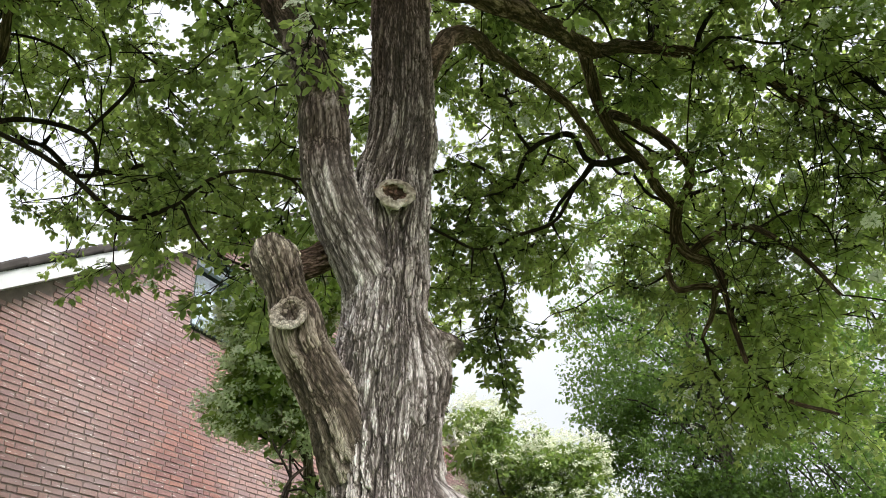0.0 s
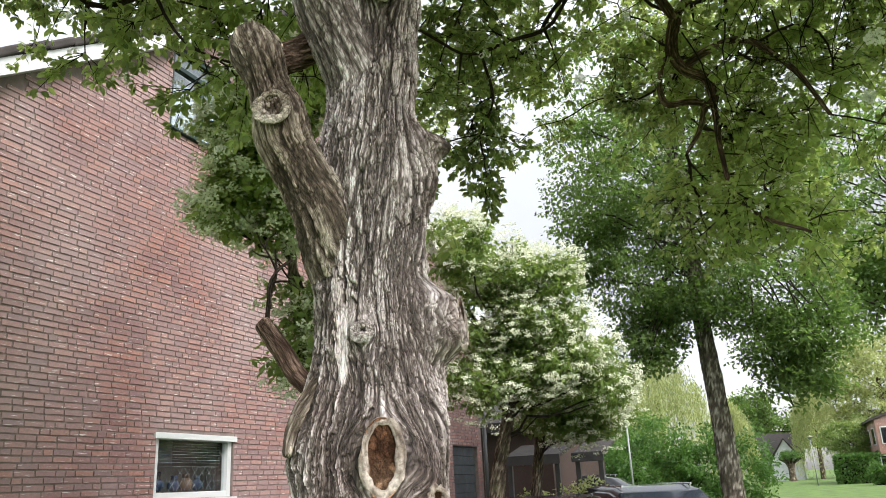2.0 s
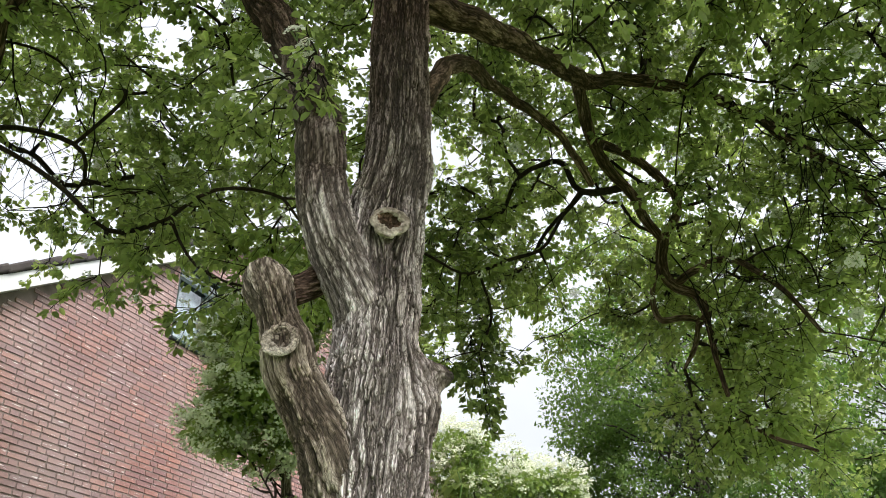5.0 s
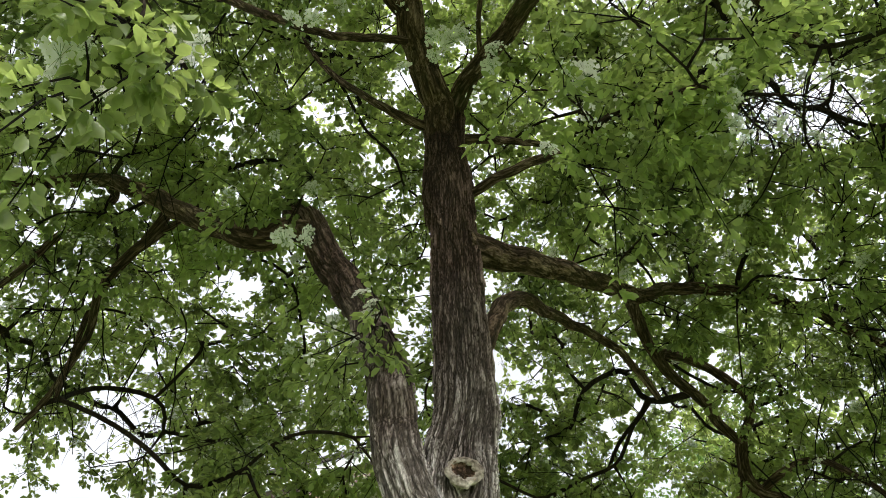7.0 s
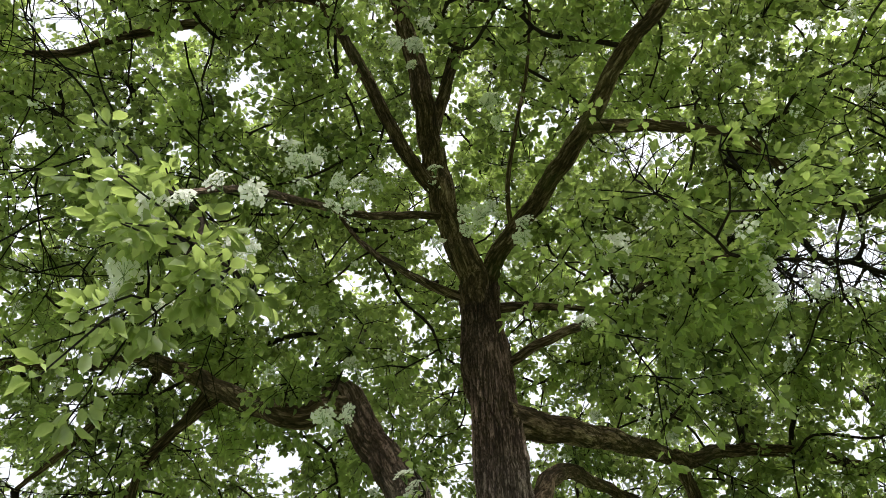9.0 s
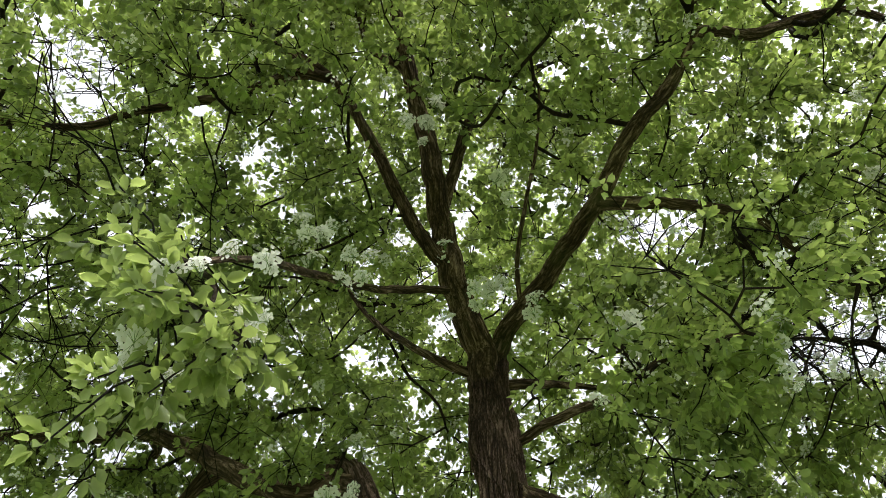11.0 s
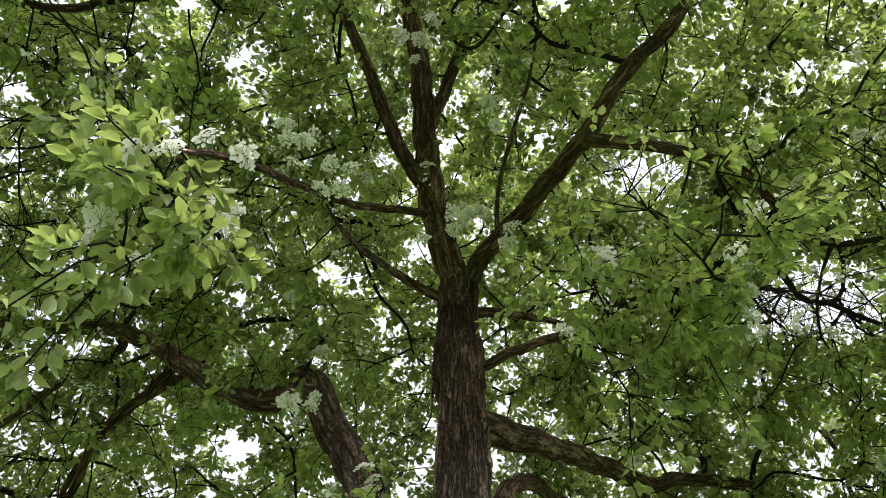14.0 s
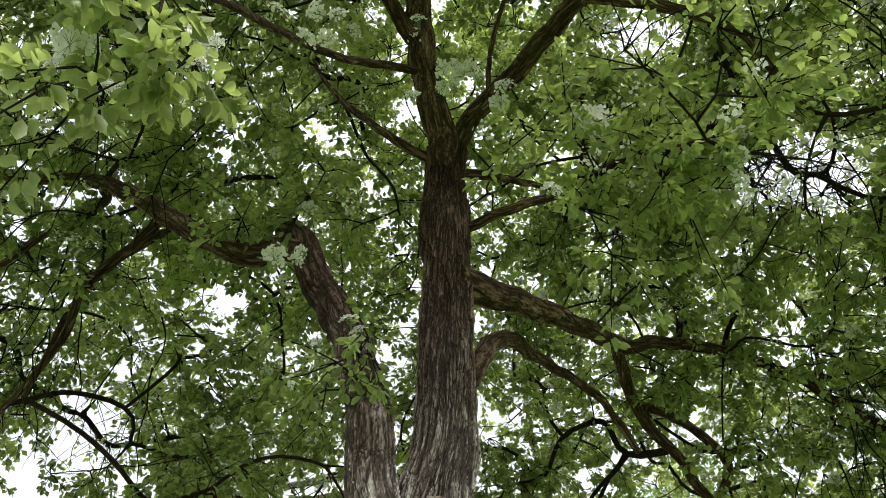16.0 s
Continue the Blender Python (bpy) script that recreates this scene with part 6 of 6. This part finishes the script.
# ---------------------------------------------------------------- far side of the lawn
def willow(x, y, h, w, seed, label):
    """A weeping willow: a trunk and long hanging strands of narrow leaves."""
    rng = np.random.default_rng(seed)
    z0 = ground_z(y)
    t = thing("willow", label, "tree", at=(x, y, z0))
    inv = Matrix.Translation((-x, -y, -z0))
    c, d = spline([(x, y, z0), (x + 0.1, y, z0 + h * 0.3), (x, y, z0 + h * 0.7)], 0.2)
    v, f, plate, grain = barked_tube(c, d, np.linspace(0.35, 0.12, len(c)), 20, 0.02, seed)
    attach(new("trunk", mesh_of("trunk", v, f, BARK_FAR, plate, grain=grain)), t).matrix_parent_inverse = inv
    n = 420
    a, q = rng.uniform(0, 2 * math.pi, n), np.sqrt(rng.random(n))
    top = np.stack([x + np.cos(a) * q * w, y + np.sin(a) * q * w, z0 + h * (1.0 - 0.35 * q ** 2) + rng.normal(0, 0.25, n)], 1)
    ln = rng.uniform(0.35, 0.85, n) * h * (0.55 + 0.35 * q)
    P, A = [], []
    for i in range(n):
        m = 36
        s = np.linspace(0, 1, m)[:, None]
        line = top[i] - np.array((0, 0, 1.0)) * np.minimum(ln[i], top[i][2] - z0 - 0.3) * s + rng.normal(0, 0.16, (m, 3)) + np.array((math.cos(a[i]), math.sin(a[i]), 0)) * 0.25 * s
        P.append(line)
        A.append(np.tile((0, 0, -1.0), (m, 1)) + rng.normal(0, 0.35, (m, 3)))
    P, A = np.vstack(P), np.vstack(A)
    v, f = simple_leaves(P, A, rng.normal(0, 1, P.shape), rng.uniform(0.2, 0.42, len(P)), 0.26)
    ob = attach(new("hanging_foliage", mesh_of("hanging_foliage", v, f, LEAF_WILLOW)), t)
    ob.matrix_parent_inverse = inv
    tagged(ob, "hanging yellow-green strands", kind="stuff")


willow(-9.2, 68.0, 11.3, 4.2, 81, "pale weeping willow behind the hedge")
willow(-4.2, 76.0, 7.6, 1.9, 82, "yellow-green weeping willow across the lawn")
willow(4.3, 119.0, 13.0, 2.9, 83, "broad weeping willow beside a blossoming shrub")


def pollard(x, y, h, r, label, seed):
    z0 = ground_z(y)
    rng = np.random.default_rng(seed)
    t = thing("pollard_willow", label, "tree", "pollard willows", at=(x, y, z0))
    inv = Matrix.Translation((-x, -y, -z0))
    c, d = spline([(x, y, z0), (x + 0.03, y, z0 + h * 0.35), (x, y, z0 + h * 0.72)], 0.06)
    v, f, plate, grain = barked_tube(c, d, np.interp(d / d[-1], (0, 0.2, 0.7, 1), (r * 1.25, r, r * 0.95, r * 1.5)), 24, 0.02, seed)
    attach(new("trunk", mesh_of("trunk", v, f, BARK_FAR, plate, grain=grain)), t).matrix_parent_inverse = inv
    lines = []
    for i in range(9):
        a = 2 * math.pi * i / 9
        lines.append((np.array([(x, y, z0 + h * 0.6), (x + math.cos(a) * h * 0.2, y + math.sin(a) * h * 0.2, z0 + h * 0.75), (x + math.cos(a) * h * 0.42, y + math.sin(a) * h * 0.42, z0 + h * 0.86)]), np.array([r * 0.55, r * 0.4, r * 0.25])))
    v, f = thin_tubes(lines, 8)
    tagged(attach(new("branch_work", mesh_of("branch_work", v, f, BARK_FAR)), t), kind="stuff").matrix_parent_inverse = inv
    centres = ellipsoid_places((x, y, z0 + h * 0.95), (h * 0.5, h * 0.5, h * 0.16), 70, rng, 0.2)
    p, a, u, s = tuft_crown(centres, 0.16 * h, 26, 0.13 * h / 1.95, rng, 0, 0.7)
    v, f = simple_leaves(p, a, u, s)
    tagged(attach(new("crown", mesh_of("crown", v, f, LEAF_HEDGE)), t), kind="stuff").matrix_parent_inverse = inv


pollard(0.5, 112.0, 3.25, 0.42, "pollard willow with a flat tuft on the lawn", 91)
pollard(-2.2, 80.0, 1.75, 0.18, "small pollard willow on the lawn", 92)


def trimmed_hedge(x0, x1, y0, y1, h, label, seed):
    z0 = ground_z(y0)
    rng = np.random.default_rng(seed)
    t = thing("hedge", label, "hedge", at=((x0 + x1) / 2, (y0 + y1) / 2, z0))
    n = 5200
    p = np.stack([rng.uniform(x0, x1, n), rng.uniform(y0, y1, n), z0 + h * rng.random(n)], 1)
    k = rng.integers(0, 4, n)
    p[k == 0, 1] = y0
    p[k == 1, 2] = z0 + h
    p[k == 2, 0] = x0
    p += rng.normal(0, 0.04, p.shape)
    v, f = simple_leaves(p, rng.normal(0, 1, p.shape), rng.normal(0, 1, p.shape), rng.uniform(0.22, 0.40, n))
    inv = Matrix.Translation((-(x0 + x1) / 2, -(y0 + y1) / 2, -z0))
    tagged(attach(new("leaves", mesh_of("leaves", v, f, LEAF_HEDGE)), t), kind="stuff").matrix_parent_inverse = inv
    ob = boxed("core", (x0 + 0.1, x1 - 0.1, y0 + 0.1, y1 - 0.1, z0, z0 + h - 0.1), TWIG, t)
    ob.matrix_parent_inverse = inv


trimmed_hedge(4.2, 8.8, 79.0, 81.5, 2.35, "square-cut dark green hedge beside the path", 93)
for bx, by, br in ((6.5, 70.4, 0.80), (7.7, 69.8, 0.9), (8.9, 70.6, 0.8)):
    bush("bush", "small round clipped bush beside the path", [((bx, by, ground_z(by) + br), (br, br, br * 1.1))], 60, 40, 0.3, 0.2, LEAF_HEDGE, int(bx * 100))
leafy_tree("flowering_tree", "wide shrub in white blossom beside the far house", [(6.5, 88.0, 0.0), (6.5, 88.0, 1.4), (6.6, 88.0, 3.8)], 0.25, 0.1,
           [((6.7, 88.0, 4.0), (3.0, 2.4, 2.0), 3)], 240, 40, 0.6, 0.24, LEAF_THORN, 94, None, 5)
leafy_tree("tree", "tall pale green tree behind the far houses", [(13.6, 124.0, 0.0), (13.6, 124.0, 6), (13.6, 124.0, 14)], 0.7, 0.2,
           [((13.6, 124.0, 11.6), (9.0, 7.0, 8.4), 3)], 620, 36, 1.3, 0.5, LEAF_WILLOW, 95)
leafy_tree("tree", "dark tree behind the white house", [(-4.6, 156.0, 0), (-4.6, 156.0, 7), (-4.6, 156.0, 13)], 0.7, 0.2,
           [((-4.8, 156.0, 10.6), (5.1, 4.5, 4.8), 3), ((4.5, 162.0, 8.2), (5.1, 4.5, 3.3), 2)], 420, 30, 1.3, 0.65, LEAF_FAR, 96)


def far_house(name, label, x0, x1, y0, y1, eave, ridge, wall_mat, windows, axis="x"):
    """A house with walls, a pitched roof, and windows with frames and panes."""
    z0 = ground_z(y0)
    t = thing(name, label, "house", at=((x0 + x1) / 2, (y0 + y1) / 2, z0))
    inv = Matrix.Translation((-(x0 + x1) / 2, -(y0 + y1) / 2, -z0))
    def put(ob):
        ob.matrix_parent_inverse = inv
        return ob
    put(boxed("wall", (x0, x1, y0, y1, z0 - 0.3, z0 + eave), wall_mat, t, 0.01))
    bm = bmesh.new()
    o = 0.35
    ym = (y0 + y1) / 2
    xm = (x0 + x1) / 2
    if axis == "x":
        tri = [(y0 - o, z0 + eave - 0.1), (ym, z0 + ridge), (y1 + o, z0 + eave - 0.1), (y1 + o, z0 + eave + 0.12), (ym, z0 + ridge + 0.22), (y0 - o, z0 + eave + 0.12)]
        rows = [[bm.verts.new((x, q, z)) for q, z in tri] for x in (x0 - 0.2, x1 + 0.2)]
    else:
        tri = [(x0 - o, z0 + eave - 0.1), (xm, z0 + ridge), (x1 + o, z0 + eave - 0.1), (x1 + o, z0 + eave + 0.12), (xm, z0 + ridge + 0.22), (x0 - o, z0 + eave + 0.12)]
        rows = [[bm.verts.new((q, y, z)) for q, z in tri] for y in (y0 - 0.2, y1 + 0.2)]
    for i in range(6):
        bm.faces.new((rows[0][i], rows[0][(i + 1) % 6], rows[1][(i + 1) % 6], rows[1][i]))
    bm.faces.new(rows[0][::-1])
    bm.faces.new(rows[1])
    bmesh.ops.recalc_face_normals(bm, faces=bm.faces)
    put(part("roof", bm, TILE, t))
    if axis == "x":
        for x in (x0 + 0.01, x1 - 0.01):
            bm = bmesh.new()
            bm.faces.new([bm.verts.new(p) for p in ((x, y0, z0 + eave), (x, y1, z0 + eave), (x, ym, z0 + ridge))])
            put(part("gable", bm, wall_mat, t))
    else:
        for y in (y0 + 0.01, y1 - 0.01):
            bm = bmesh.new()
            bm.faces.new([bm.verts.new(p) for p in ((x0, y, z0 + eave), (x1, y, z0 + eave), (xm, y, z0 + ridge))])
            put(part("gable", bm, wall_mat, t))
    for side, a, b, c, d in windows:
        if side == "front":
            put(boxed("window", (a, b, y0 - 0.05, y0 + 0.02, z0 + c, z0 + d), WHITE, t, 0.01))
            put(boxed("pane", (a + 0.08, b - 0.08, y0 - 0.065, y0 - 0.052, z0 + c + 0.08, z0 + d - 0.08), CAR_GLASS, t, 0))
        else:
            put(boxed("window", (x0 - 0.05, x0 + 0.02, a, b, z0 + c, z0 + d), WHITE, t, 0.01))
            put(boxed("pane", (x0 - 0.065, x0 - 0.052, a + 0.08, b - 0.08, z0 + c + 0.08, z0 + d - 0.08), CAR_GLASS, t, 0))
    return t


far_house("house", "brick row house with dark tiled roof and white window frames", 7.7, 19.0, 79.0, 97.0, 5.35, 7.2, BRICK_FAR,
          [("front", 8.0, 9.9, 3.2, 4.7), ("front", 7.6, 10.2, 0.6, 2.3), ("side", 80.6, 82.5, 3.2, 4.7), ("side", 85.0, 87.0, 3.2, 4.7), ("side", 81.0, 83.2, 0.7, 2.3)], "y")
far_house("house", "white-rendered house with a dark slate roof far off", -4.8, 2.4, 126.0, 138.0, 2.9, 6.6, PLASTER,
          [("front", -4.3, -3.3, 0.3, 2.4), ("front", -2.6, -1.4, 0.8, 2.3)], "x")
far_house("house", "white gable with one window before the slate roof", -1.9, 2.1, 123.5, 126.3, 2.6, 5.6, PLASTER, [("front", -0.5, 0.5, 2.6, 4.0)], "y")
far_house("house", "brick house across the road, mirrored in the window", 13.0, 22.0, 20.0, 36.0, 5.3, 8.5, BRICK_FAR,
          [("side", 22.0, 24.0, 0.8, 2.3), ("side", 26.5, 28.5, 0.8, 2.3), ("side", 22.2, 23.8, 3.2, 4.6), ("side", 26.7, 28.3, 3.2, 4.6), ("side", 31.0, 33.0, 0.8, 2.3)], "y")
far_house("house", "brown brick house, darkened in colour for the shade of the trees", -7.4, -5.0, 18.2, 24.0, 2.75, 3.6, BRICK_SHADED, [], "x")


def canopy(x0, x1, y0, y1, z, label):
    """A small lean-to roof on posts."""
    t = thing("canopy", label, "canopy", at=((x0 + x1) / 2, (y0 + y1) / 2, 0))
    inv = Matrix.Translation((-(x0 + x1) / 2, -(y0 + y1) / 2, 0))
    ob = boxed("roof", (x0, x1, y0, y1, 0, 0.06), TILE, t, 0.01, m=Matrix.Translation((0, 0, z)) @ Matrix.Translation(((x0 + x1) / 2, (y0 + y1) / 2, 0)) @ pose(0, 0, 0, 12, 0, 0) @ Matrix.Translation((-(x0 + x1) / 2, -(y0 + y1) / 2, 0)))
    ob.matrix_parent_inverse = inv
    ob = boxed("fascia", (x0, x1, y0 - 0.02, y0 + 0.02, z - 0.27, z - 0.07), ZINC, t, 0.005)
    ob.matrix_parent_inverse = inv
    for x in (x0 + 0.1, x1 - 0.1):
        ob = boxed("post", (x - 0.05, x + 0.05, y0 + 0.1, y0 + 0.2, 0, z - 0.08), ZINC, t, 0.005)
        ob.matrix_parent_inverse = inv


canopy(-5.6, -4.35, 16.4, 17.8, 2.10, "dark flat canopy on posts beside the house")
canopy(-4.25, -3.55, 17.0, 18.4, 2.12, "small dark tiled porch roof with a pale edge")
bush("bush", "low yellow-green bush below the canopy", [((-4.6, 15.4, 0.55), (0.7, 0.6, 0.75)), ((-3.7, 15.9, 0.7), (0.7, 0.6, 0.8))], 110, 40, 0.22, 0.09, LEAF_WILLOW, 97)
bush("bush", "tall sunlit hedge bush beside the street lamp", [((-8.0, 42.5, 2.2), (3.2, 2.0, 2.6))], 200, 40, 0.55, 0.22, LEAF_FAR, 98)

# ---- last: the bricks of the gable wall
lay_bricks(wall_gable)
